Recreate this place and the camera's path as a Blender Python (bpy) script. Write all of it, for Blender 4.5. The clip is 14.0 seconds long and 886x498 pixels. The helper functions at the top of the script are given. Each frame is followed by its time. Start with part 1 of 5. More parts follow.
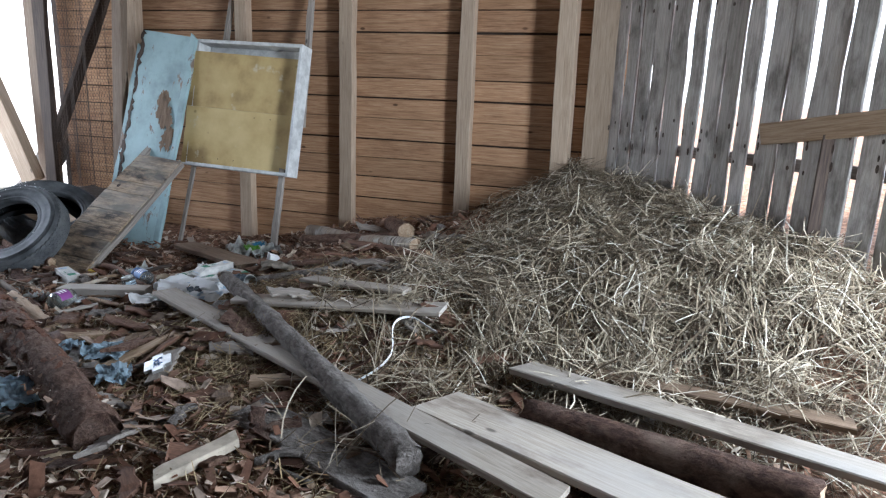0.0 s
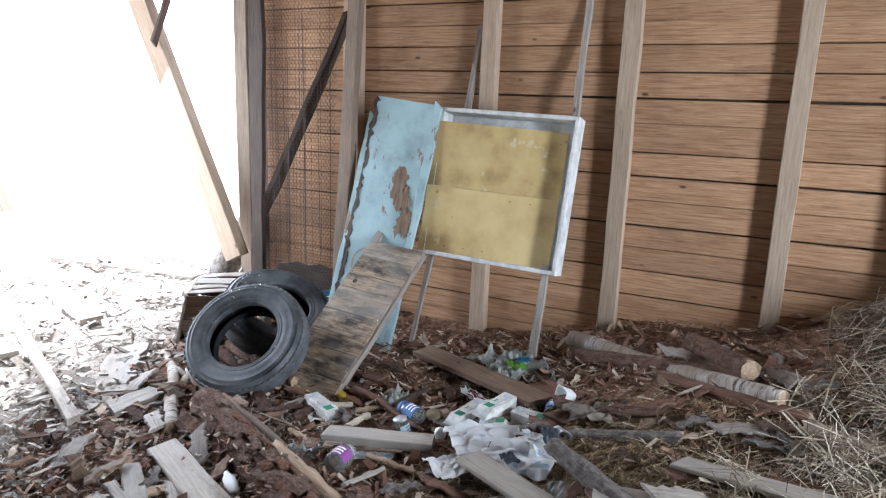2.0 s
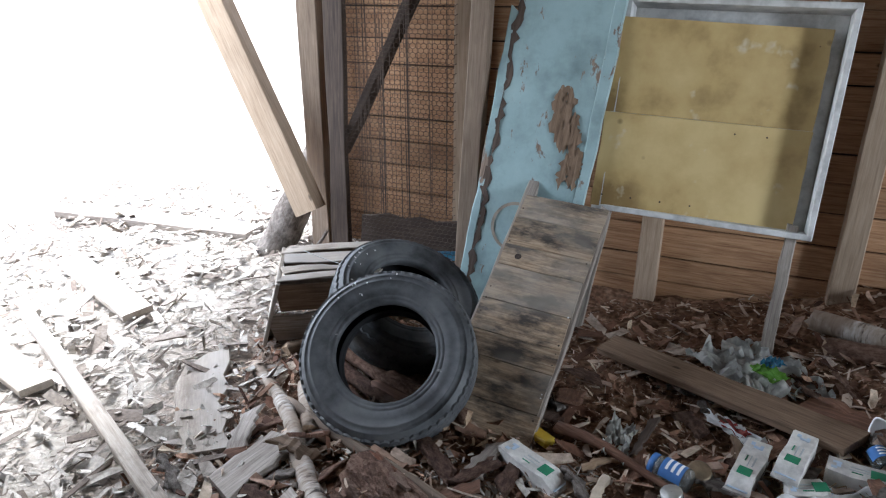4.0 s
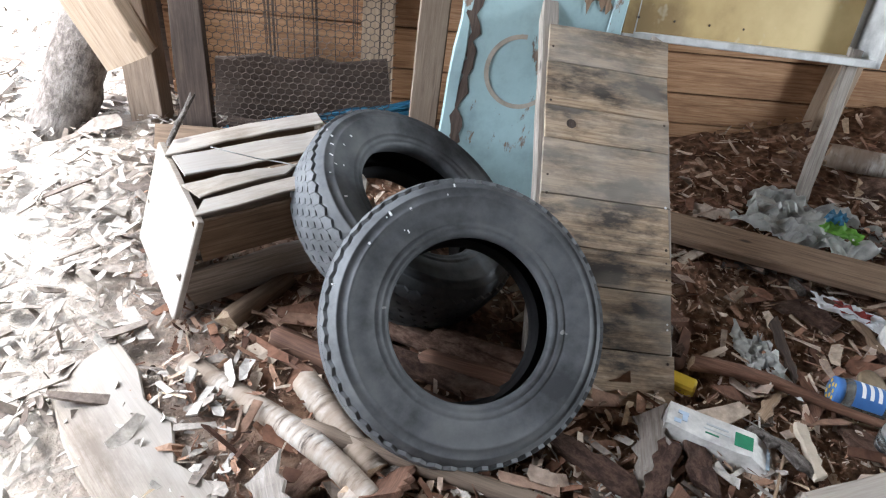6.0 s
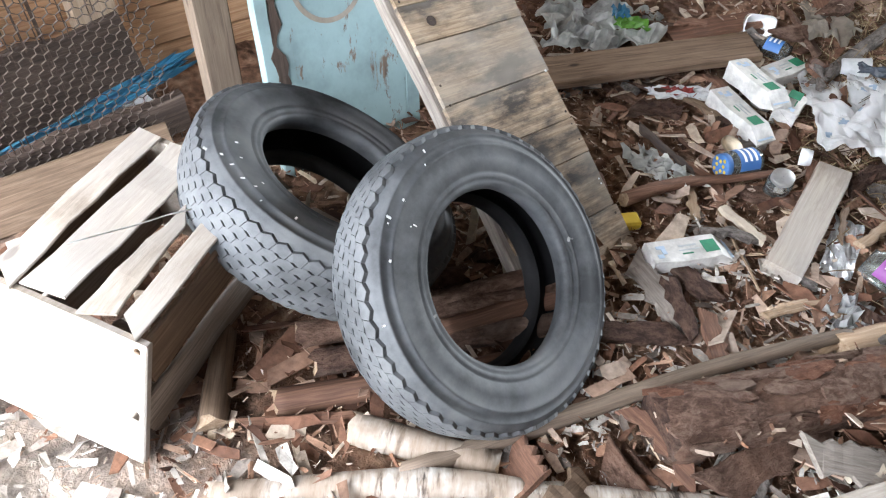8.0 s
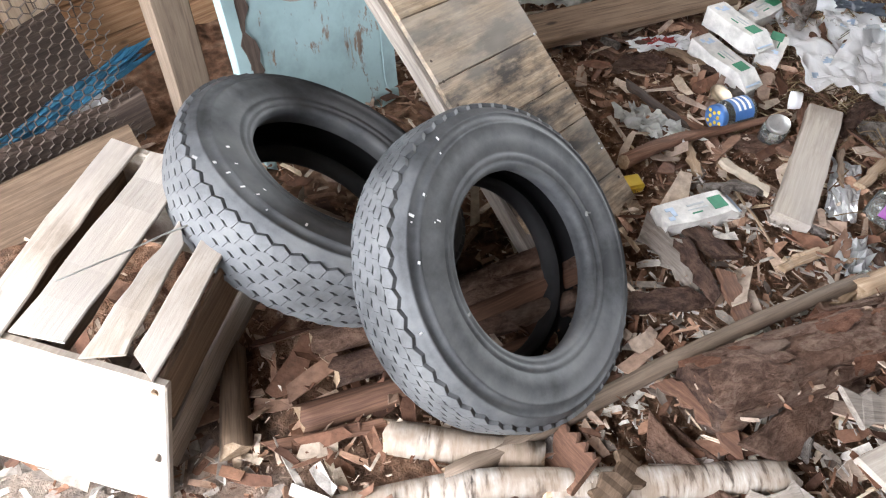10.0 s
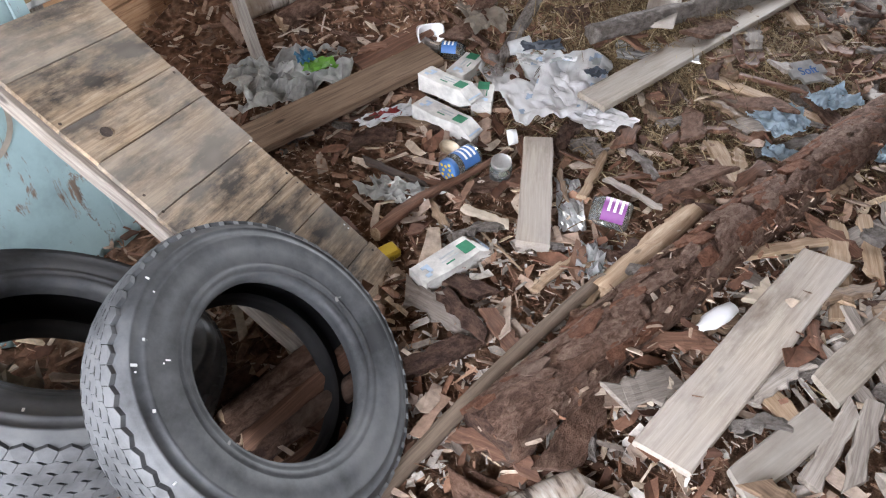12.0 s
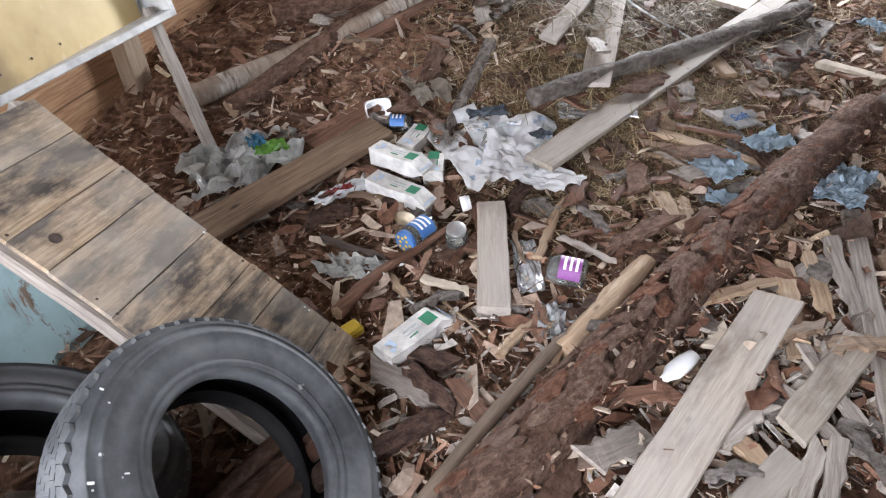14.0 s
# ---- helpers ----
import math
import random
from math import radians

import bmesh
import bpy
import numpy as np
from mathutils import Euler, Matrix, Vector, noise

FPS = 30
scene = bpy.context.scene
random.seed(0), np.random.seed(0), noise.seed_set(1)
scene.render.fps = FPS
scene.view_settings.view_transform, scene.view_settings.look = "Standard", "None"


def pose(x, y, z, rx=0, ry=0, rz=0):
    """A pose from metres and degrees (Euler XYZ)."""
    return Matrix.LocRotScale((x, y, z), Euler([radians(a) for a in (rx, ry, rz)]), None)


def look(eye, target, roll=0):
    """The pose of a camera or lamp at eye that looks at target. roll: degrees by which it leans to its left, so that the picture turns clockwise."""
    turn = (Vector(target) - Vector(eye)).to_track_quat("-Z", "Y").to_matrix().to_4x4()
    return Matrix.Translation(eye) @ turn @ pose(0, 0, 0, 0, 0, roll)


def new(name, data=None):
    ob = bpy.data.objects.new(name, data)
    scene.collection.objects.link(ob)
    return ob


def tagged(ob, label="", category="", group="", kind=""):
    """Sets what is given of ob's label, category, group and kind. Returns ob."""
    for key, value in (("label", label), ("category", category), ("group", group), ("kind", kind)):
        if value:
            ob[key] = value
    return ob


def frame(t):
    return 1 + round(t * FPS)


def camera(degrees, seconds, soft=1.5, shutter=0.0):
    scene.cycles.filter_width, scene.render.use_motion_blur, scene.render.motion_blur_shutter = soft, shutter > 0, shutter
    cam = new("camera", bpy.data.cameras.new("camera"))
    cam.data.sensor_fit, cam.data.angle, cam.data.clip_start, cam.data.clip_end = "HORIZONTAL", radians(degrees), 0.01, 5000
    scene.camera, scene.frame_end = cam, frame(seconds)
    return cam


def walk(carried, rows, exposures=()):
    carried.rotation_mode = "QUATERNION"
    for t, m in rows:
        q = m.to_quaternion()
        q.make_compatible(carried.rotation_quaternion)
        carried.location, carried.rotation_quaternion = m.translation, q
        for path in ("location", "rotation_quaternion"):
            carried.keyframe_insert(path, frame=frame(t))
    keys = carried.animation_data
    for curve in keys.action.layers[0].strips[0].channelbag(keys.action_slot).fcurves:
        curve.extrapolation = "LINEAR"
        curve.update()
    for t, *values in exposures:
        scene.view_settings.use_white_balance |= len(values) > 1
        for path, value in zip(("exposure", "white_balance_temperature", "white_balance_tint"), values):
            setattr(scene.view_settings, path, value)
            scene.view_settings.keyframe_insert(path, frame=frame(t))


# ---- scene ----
cam = camera(68.0, 14.0, soft=1.2)
PATH = [
    (0, (0.151, 0.319, 1.2), (0.08, 2.263, 0.734), 2.3),
    (0.5, (-0.159, 0.412, 1.259), (-0.305, 2.348, 0.78), 2.6),
    (0.9, (-0.43, 0.63, 1.289), (-0.75, 2.547, 0.815), 1.7),
    (1, (-0.499, 0.683, 1.307), (-0.825, 2.601, 0.847), 1.6),
    (1.5, (-0.774, 0.89, 1.429), (-1.109, 2.816, 1.01), 1.6),
    (2, (-1.086, 1.104, 1.497), (-1.42, 3.029, 1.073), 2.0),
    (2.2, (-1.181, 1.198, 1.506), (-1.501, 3.115, 1.033), 2.5),
    (2.5, (-1.319, 1.35, 1.515), (-1.615, 3.262, 1.009), 1.7),
    (2.7, (-1.444, 1.5, 1.515), (-1.737, 3.409, 0.993), 1.4),
    (3, (-1.601, 1.659, 1.529), (-1.961, 3.555, 1.002), 0.7),
    (3.5, (-1.887, 1.884, 1.501), (-2.276, 3.756, 0.916), 0.1),
    (4, (-2.146, 2.108, 1.481), (-2.412, 3.957, 0.766), 0.2),
    (4.2, (-2.246, 2.194, 1.452), (-2.422, 4.012, 0.638), 0.9),
    (6.3, (-3.17, 3.313, 1.269), (-2.49, 4.677, -0.026), 7.0),
    (6.5, (-3.209, 3.419, 1.272), (-2.467, 4.67, -0.101), 7.2),
    (7, (-3.267, 3.568, 1.285), (-2.349, 4.586, -0.172), 7.8),
    (7.5, (-3.4, 3.655, 1.317), (-2.307, 4.467, -0.148), 6.1),
    (7.7, (-3.431, 3.691, 1.317), (-2.301, 4.454, -0.146), 5.7),
    (9.8, (-3.413, 3.923, 1.3), (-2.275, 4.461, -0.254), 3.7),
    (10, (-3.414, 3.905, 1.29), (-2.269, 4.448, -0.257), 3.6),
    (10.5, (-3.423, 3.895, 1.298), (-2.267, 4.43, -0.244), 3.3),
    (11, (-3.382, 3.818, 1.301), (-2.146, 4.246, -0.213), 2.6),
    (11.5, (-3.353, 3.747, 1.325), (-1.989, 4.003, -0.114), 1.5),
    (12, (-3.342, 3.724, 1.339), (-1.91, 3.869, -0.049), 0.8),
    (12.5, (-3.337, 3.712, 1.353), (-1.868, 3.817, 0.0), 0.3),
    (13, (-3.328, 3.704, 1.37), (-1.816, 3.775, 0.063), -0.5),
    (13.5, (-3.325, 3.702, 1.377), (-1.792, 3.755, 0.094), -1.0),
    (14, (-3.323, 3.698, 1.382), (-1.773, 3.756, 0.119), -1.8),
]
walk(cam, [(t, look(eye, target, roll)) for t, eye, target, roll in PATH],
     [(0, 3.1, 5700, 10), (0.5, 3.45, 5750, 11), (1.5, 3.7, 5800, 12), (2.5, 3.55, 5850, 11), (3.2, 3.35, 5850, 11), (4.0, 3.0, 5900, 11), (6.5, 3.85, 6200, 11), (7.5, 4.1, 6250, 11), (10.5, 4.0, 6600, 14), (13.0, 3.95, 6400, 16), (14.0, 3.95, 6400, 16)])

# ---- light ----
world = bpy.data.worlds.new("overcast")
scene.world = world
world.use_nodes = True
wn = world.node_tree.nodes
wl = world.node_tree.links
sky = wn.new("ShaderNodeTexSky")
sky.sky_type, sky.sun_disc = "NISHITA", False
sky.sun_elevation, sky.sun_rotation = radians(60), radians(-62)
sky.air_density, sky.dust_density = 1.0, 1.5
pale = wn.new("ShaderNodeHueSaturation")
pale.inputs["Saturation"].default_value = 0.4
wl.new(sky.outputs[0], pale.inputs["Color"])
wl.new(pale.outputs[0], wn["Background"].inputs["Color"])
wn["Background"].inputs["Strength"].default_value = 0.15
sun = new("sun", bpy.data.lights.new("sun", "SUN"))
sun.data.energy, sun.data.angle, sun.data.color = 2.1, radians(22), (1.0, 0.98, 0.95)
sun.matrix_world = look((-2.1, 1.1, 4.2), (0, 0, 0))


def opening_light(name, at, to, w, h, watts):
    lamp = bpy.data.lights.new(name, "AREA")
    lamp.shape, lamp.size, lamp.size_y, lamp.energy = "RECTANGLE", w, h, watts
    lamp.color = (0.90, 0.965, 1.0)
    ob = new(name, lamp)
    ob.matrix_world = look(at, to)
    return ob


opening_light("gate_daylight", (2.62, 1.72, 1.40), (-1.2, 4.4, 0.8), 0.65, 1.6, 25)
opening_light("doorway_daylight", (-4.55, 5.0, 1.3), (-2.6, 4.0, 0.0), 1.6, 1.8, 5)

# ---- materials ----


class Mat:
    """Small node builder."""

    def __init__(self, name, rough=0.8, metal=0.0, spec=0.3):
        self.m = bpy.data.materials.new(name)
        self.m.use_nodes = True
        self.t = self.m.node_tree
        self.b = self.t.nodes["Principled BSDF"]
        self.b.inputs["Roughness"].default_value = rough
        self.b.inputs["Metallic"].default_value = metal
        self.b.inputs["Specular IOR Level"].default_value = spec

    def n(self, kind):
        return self.t.nodes.new("ShaderNode" + kind)

    def link(self, a, b):
        self.t.links.new(a, b)

    def coords(self, scale=(1, 1, 1), rand=True):
        tc = self.n("TexCoord")
        mp = self.n("Mapping")
        mp.inputs["Scale"].default_value = scale
        self.link(tc.outputs["Object"], mp.inputs["Vector"])
        if rand:
            oi = self.n("ObjectInfo")
            mul = self.n("VectorMath")
            mul.operation = "SCALE"
            mul.inputs[0].default_value = (37.0, 19.0, 53.0)
            self.link(oi.outputs["Random"], mul.inputs["Scale"])
            self.link(mul.outputs[0], mp.inputs["Location"])
        return mp.outputs[0]

    def noise(self, vec, scale=5.0, detail=5.0, rough=0.6, dist=0.0):
        nd = self.n("TexNoise")
        nd.inputs["Scale"].default_value, nd.inputs["Detail"].default_value = scale, detail
        nd.inputs["Roughness"].default_value, nd.inputs["Distortion"].default_value = rough, dist
        self.link(vec, nd.inputs["Vector"])
        return nd.outputs["Fac"]

    def voronoi(self, vec, scale=5.0, feature="F1"):
        nd = self.n("TexVoronoi")
        nd.feature = feature
        nd.inputs["Scale"].default_value = scale
        self.link(vec, nd.inputs["Vector"])
        return nd.outputs["Distance"]

    def ramp(self, fac, stops):
        nd = self.n("ValToRGB")
        el = nd.color_ramp.elements
        while len(el) < len(stops):
            el.new(0.5)
        for e, (p, c) in zip(el, stops):
            e.position, e.color = p, (*c, 1)
        self.link(fac, nd.inputs["Fac"])
        return nd.outputs["Color"]

    def mix(self, fac, a, b, kind="MIX"):
        nd = self.n("Mix")
        nd.data_type, nd.blend_type = "RGBA", kind
        for sock, v in ((nd.inputs[0], fac), (nd.inputs[6], a), (nd.inputs[7], b)):
            if isinstance(v, (int, float)):
                sock.default_value = v
            elif isinstance(v, tuple):
                sock.default_value = (*v, 1)
            else:
                self.link(v, sock)
        return nd.outputs[2]

    def shade(self, col, lo, hi, fac):
        """Multiplies col by a grey that runs from lo to hi with fac."""
        return self.mix(1.0, col, self.ramp(fac, [(0.3, (lo,) * 3), (0.7, (hi,) * 3)]), "MULTIPLY")

    def bump(self, fac, strength=0.4, dist=0.004):
        nd = self.n("Bump")
        nd.inputs["Strength"].default_value, nd.inputs["Distance"].default_value = strength, dist
        self.link(fac, nd.inputs["Height"])
        self.link(nd.outputs[0], self.b.inputs["Normal"])

    def color(self, col):
        if isinstance(col, tuple):
            self.b.inputs["Base Color"].default_value = (*col, 1)
        else:
            self.link(col, self.b.inputs["Base Color"])
        return self.m

    def random(self):
        return self.n("ObjectInfo").outputs["Random"]

    def island(self):
        return self.n("NewGeometry").outputs["Random Per Island"]


def wood(name, dark, mid, light, stain=(0.08, 0.06, 0.045), stain_amount=0.35, stain_scale=2.3, stain_from=0.52, knots=True, rough=0.8, island=False, grey=None):
    """Sawn timber whose grain runs along local X."""
    a = Mat(name, rough)
    v = a.coords((1.3, 26, 26))
    g = a.noise(v, 4.0, 8, 0.66, 0.5)
    fine = a.noise(a.coords((4, 130, 130)), 3.0, 3, 0.6)
    col = a.ramp(g, [(0.28, dark), (0.5, mid), (0.72, light)])
    col = a.shade(col, 0.84, 1.08, fine)
    if knots:
        kd = a.voronoi(a.coords((1.0, 2.2, 2.2)), 3.4)
        col = a.mix(a.ramp(kd, [(0.045, (0.85,) * 3), (0.085, (0, 0, 0))]), col, tuple(c * 0.35 for c in dark))
    blot = a.noise(a.coords((1.0, 2.5, 2.5)), stain_scale, 7, 0.68)
    col = a.mix(a.ramp(blot, [(stain_from, (0, 0, 0)), (stain_from + 0.18, (stain_amount,) * 3)]), col, stain)
    if grey:
        gb = a.noise(a.coords((0.7, 1.4, 1.4)), 1.9, 4, 0.6)
        col = a.mix(a.ramp(gb, [(0.42, (0, 0, 0)), (0.62, (0.75,) * 3)]), col, grey)
    rnd = a.island() if island else a.random()
    col = a.mix(1.0, col, a.ramp(rnd, [(0.0, (0.78, 0.76, 0.74)), (1.0, (1.12, 1.1, 1.08))]), "MULTIPLY")
    a.bump(fine, 0.35, 0.002)
    return a.color(col)


M = {}
M["pine"] = wood("pine_boarding", (0.20, 0.10, 0.052), (0.42, 0.245, 0.135), (0.56, 0.37, 0.225), (0.17, 0.08, 0.042), 0.5, grey=None)
M["stud"] = wood("pale_stud", (0.30, 0.22, 0.15), (0.43, 0.33, 0.24), (0.52, 0.42, 0.32), (0.22, 0.16, 0.11), 0.35)
M["plank"] = wood("pale_plank", (0.29, 0.245, 0.20), (0.41, 0.36, 0.30), (0.50, 0.45, 0.385), (0.13, 0.095, 0.07), 0.75, 3.2, 0.50, grey=(0.40, 0.375, 0.345))
M["weathered"] = wood("weathered_plank", (0.16, 0.135, 0.115), (0.30, 0.265, 0.23), (0.44, 0.40, 0.36), (0.09, 0.07, 0.055), 0.5)
M["brown"] = wood("brown_plank", (0.09, 0.06, 0.04), (0.19, 0.13, 0.085), (0.28, 0.20, 0.14), (0.05, 0.035, 0.025), 0.5)
M["dark"] = wood("dark_old_wood", (0.03, 0.022, 0.018), (0.07, 0.05, 0.04), (0.12, 0.09, 0.07), (0.02, 0.015, 0.012), 0.5)
M["slat"] = wood("grey_slat", (0.27, 0.25, 0.228), (0.43, 0.405, 0.378), (0.56, 0.53, 0.50), (0.07, 0.06, 0.052), 0.7, 3.5, 0.48)
M["redwood"] = wood("red_rotten_wood", (0.075, 0.04, 0.028), (0.15, 0.078, 0.05), (0.26, 0.15, 0.10), (0.05, 0.028, 0.02), 0.5)
M["tan"] = wood("split_tan_wood", (0.23, 0.155, 0.09), (0.37, 0.265, 0.175), (0.50, 0.40, 0.29), (0.16, 0.09, 0.05), 0.4)
# Muted tan timber; on the post by the wire panel it carries shade.
M["muted_tan"] = wood("muted_tan_timber", (0.13, 0.095, 0.068), (0.21, 0.16, 0.12), (0.27, 0.21, 0.16), (0.09, 0.065, 0.045), 0.4)
M["ply"] = wood("mouldy_board", (0.17, 0.11, 0.065), (0.34, 0.25, 0.165), (0.50, 0.40, 0.29), (0.035, 0.031, 0.028), 0.95, 5.5, 0.42, grey=(0.33, 0.295, 0.25))


def bark(name, dark, light, moss=(0.2, 0.19, 0.17)):
    a = Mat(name, 0.95, 0, 0.15)
    v = a.coords((1.2, 3, 3))
    n1 = a.noise(a.coords((1.5, 2.6, 2.6)), 18.0, 10, 0.75, 0.25)
    n2 = a.noise(a.coords((1.0, 1.6, 1.6)), 5.0, 6, 0.65, 0.6)
    col = a.ramp(n1, [(0.30, tuple(0.5 * x for x in dark)), (0.45, dark), (0.60, tuple((x + y) / 2 for x, y in zip(dark, light))), (0.76, light)])
    col = a.mix(a.ramp(n2, [(0.50, (0, 0, 0)), (0.68, (0.55,) * 3)]), col, moss)
    a.bump(n1, 1.0, 0.03)
    return a.color(col)


M["bark"] = bark("brown_bark", (0.115, 0.066, 0.047), (0.36, 0.235, 0.17), (0.27, 0.155, 0.105))
M["bark_grey"] = bark("grey_bark", (0.15, 0.128, 0.112), (0.42, 0.375, 0.335), (0.42, 0.385, 0.35))
M["bark_red"] = bark("red_pine_bark", (0.07, 0.04, 0.03), (0.23, 0.14, 0.10), (0.30, 0.22, 0.17))


def birch():
    a = Mat("birch_bark", 0.75, 0, 0.25)
    lent = a.noise(a.coords((26, 5, 5)), 2.6, 4, 0.6)
    col = a.ramp(lent, [(0.36, (0.05, 0.04, 0.035)), (0.46, (0.36, 0.31, 0.26)), (0.72, (0.60, 0.57, 0.52))])
    tan = a.noise(a.coords((2, 2, 2)), 3.0, 5, 0.6)
    col = a.mix(a.ramp(tan, [(0.40, (0, 0, 0)), (0.56, (0.85,) * 3)]), col, (0.24, 0.18, 0.13))
    a.bump(lent, 0.5, 0.006)
    return a.color(col)


M["birch"] = birch()


M["bark_plate"] = bark("cracked_bark", (0.135, 0.075, 0.052), (0.38, 0.27, 0.205), (0.29, 0.215, 0.17))
M["bark_plate_red"] = bark("rotten_red_bark", (0.16, 0.07, 0.042), (0.36, 0.19, 0.12), (0.21, 0.12, 0.085))


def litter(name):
    """Trodden bark mulch: brown inside; towards the door bleached, with the doorway's light painted in."""
    a = Mat(name, 1.0, 0, 0.1)
    v = a.coords((1, 1, 1), rand=False)
    big = a.noise(v, 1.6, 4, 0.6)
    mid = a.noise(v, 14.0, 7, 0.7)
    chips = a.voronoi(v, 34.0)
    col = a.ramp(mid, [(0.3, (0.062, 0.034, 0.022)), (0.5, (0.20, 0.112, 0.07)), (0.68, (0.36, 0.235, 0.16)), (0.8, (0.46, 0.36, 0.27))])
    col = a.shade(col, 0.6, 1.2, chips)
    col = a.shade(col, 0.8, 1.2, big)
    # Blend by X: bleached litter plus daylight on the floor, painted into colour.
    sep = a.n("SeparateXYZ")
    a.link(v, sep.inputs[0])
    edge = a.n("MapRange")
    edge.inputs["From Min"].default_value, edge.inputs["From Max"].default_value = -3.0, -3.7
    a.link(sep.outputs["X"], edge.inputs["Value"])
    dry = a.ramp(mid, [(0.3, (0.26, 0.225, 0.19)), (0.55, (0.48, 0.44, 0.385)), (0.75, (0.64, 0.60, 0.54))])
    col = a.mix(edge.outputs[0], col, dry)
    a.bump(mid, 1.0, 0.03)
    return a.color(col)


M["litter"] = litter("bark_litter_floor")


def island_mat(name, stops, rough=0.9, grain=60.0):
    a = Mat(name, rough, 0, 0.2)
    col = a.ramp(a.island(), stops)
    nz = a.noise(a.coords((1, 1, 1), rand=False), grain, 5, 0.65)
    col = a.shade(col, 0.6, 1.25, nz)
    a.bump(nz, 0.6, 0.004)
    return a.color(col)


M["chips"] = island_mat("bark_chips", [(0.0, (0.07, 0.036, 0.024)), (0.3, (0.22, 0.112, 0.068)), (0.55, (0.37, 0.225, 0.15)), (0.78, (0.46, 0.345, 0.26)), (0.93, (0.60, 0.50, 0.40)), (1.0, (0.66, 0.51, 0.34))])
M["bark_bits"] = island_mat("broken_bark", [(0.0, (0.06, 0.03, 0.02)), (0.35, (0.19, 0.095, 0.06)), (0.6, (0.29, 0.18, 0.125)), (0.85, (0.41, 0.33, 0.265)), (1.0, (0.56, 0.45, 0.34))], 0.9, 38.0)
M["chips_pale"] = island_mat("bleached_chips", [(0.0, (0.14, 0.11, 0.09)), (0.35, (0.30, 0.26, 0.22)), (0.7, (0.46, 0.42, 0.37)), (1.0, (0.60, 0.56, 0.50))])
M["straw"] = island_mat("dry_straw", [(0.0, (0.06, 0.042, 0.028)), (0.35, (0.19, 0.145, 0.095)), (0.65, (0.36, 0.295, 0.205)), (0.9, (0.53, 0.455, 0.34)), (1.0, (0.74, 0.69, 0.59))], 0.7, 90.0)
M["straw_gold"] = island_mat("golden_trodden_hay", [(0.0, (0.06, 0.038, 0.02)), (0.4, (0.20, 0.135, 0.07)), (0.75, (0.34, 0.25, 0.135)), (1.0, (0.52, 0.42, 0.26))], 0.75, 90.0)


def blue_paint():
    a = Mat("peeling_blue_paint", 0.5, 0, 0.35)
    v = a.coords((1, 1, 1))
    dirt = a.noise(v, 3.0, 6, 0.65)
    col = a.ramp(dirt, [(0.3, (0.17, 0.235, 0.235)), (0.5, (0.29, 0.40, 0.405)), (0.75, (0.36, 0.49, 0.495))])
    chip = a.noise(a.coords((1.0, 2.6, 1.0)), 3.2, 9, 0.72, 0.3)
    bare = a.ramp(a.noise(a.coords((2, 20, 20)), 4.0, 5), [(0.3, (0.10, 0.07, 0.05)), (0.7, (0.27, 0.20, 0.15))])
    mask = a.ramp(chip, [(0.60, (0, 0, 0)), (0.625, (1, 1, 1))])
    col = a.mix(mask, col, bare)
    a.bump(mask, 0.5, -0.002)
    return a.color(col)


M["blue"] = blue_paint()


def yellow_board():
    a = Mat("yellow_varnished_board", 0.55, 0, 0.35)
    v = a.coords((1, 1, 1))
    big = a.noise(v, 2.6, 6, 0.6)
    col = a.ramp(big, [(0.36, (0.25, 0.165, 0.065)), (0.5, (0.47, 0.34, 0.145)), (0.66, (0.58, 0.445, 0.21))])
    col = a.mix(a.ramp(a.noise(v, 11.0, 3, 0.5), [(0.66, (0, 0, 0)), (0.74, (0.55,) * 3)]), col, (0.62, 0.58, 0.45))
    col = a.mix(a.ramp(a.voronoi(v, 5.0), [(0.05, (0.8,) * 3), (0.09, (0, 0, 0))]), col, (0.17, 0.11, 0.04))
    a.bump(big, 0.2, 0.004)
    return a.color(col)


M["yellow"] = yellow_board()


def rubber():
    a = Mat("old_tyre_rubber", 0.62, 0, 0.4)
    v = a.coords((1, 1, 1))
    dust = a.noise(v, 5.0, 7, 0.65)
    col = a.ramp(dust, [(0.36, (0.030, 0.032, 0.034)), (0.52, (0.088, 0.092, 0.096)), (0.68, (0.135, 0.138, 0.137))])
    spots = a.noise(a.coords((1, 1, 1)), 24.0, 2, 0.5)
    col = a.mix(a.ramp(spots, [(0.77, (0, 0, 0)), (0.79, (0.7,) * 3)]), col, (0.40, 0.40, 0.38))
    a.bump(a.noise(v, 90.0, 3), 0.15, 0.002)
    return a.color(col)


M["rubber"] = rubber()


def plain(name, col, rough=0.6, metal=0.0, dirt=0.5, spec=0.4):
    a = Mat(name, rough, metal, spec)
    nz = a.noise(a.coords((1, 1, 1)), 14.0, 6, 0.65)
    c = a.ramp(nz, [(0.35, tuple(x * (1 - dirt) for x in col)), (0.6, col)])
    a.bump(nz, 0.25, 0.004)
    return a.color(c)


# Darker copy of the tyre rubber: the shade inside the tyre as colour.
M["inner_shade"] = plain("shaded_inner_rubber", (0.018, 0.018, 0.019), 0.7, 0, 0.3, 0.25)
M["white_paint"] = plain("worn_white_paint", (0.62, 0.62, 0.60), 0.6, 0, 0.35)
M["paper"] = plain("white_paper", (0.88, 0.88, 0.87), 0.7, 0, 0.06)
M["carton"] = plain("milk_carton_card", (0.74, 0.72, 0.67), 0.55, 0, 0.42)
M["green"] = plain("green_print", (0.03, 0.23, 0.12), 0.5, 0, 0.3)
M["print_blue"] = plain("blue_print", (0.06, 0.17, 0.42), 0.5, 0, 0.3)
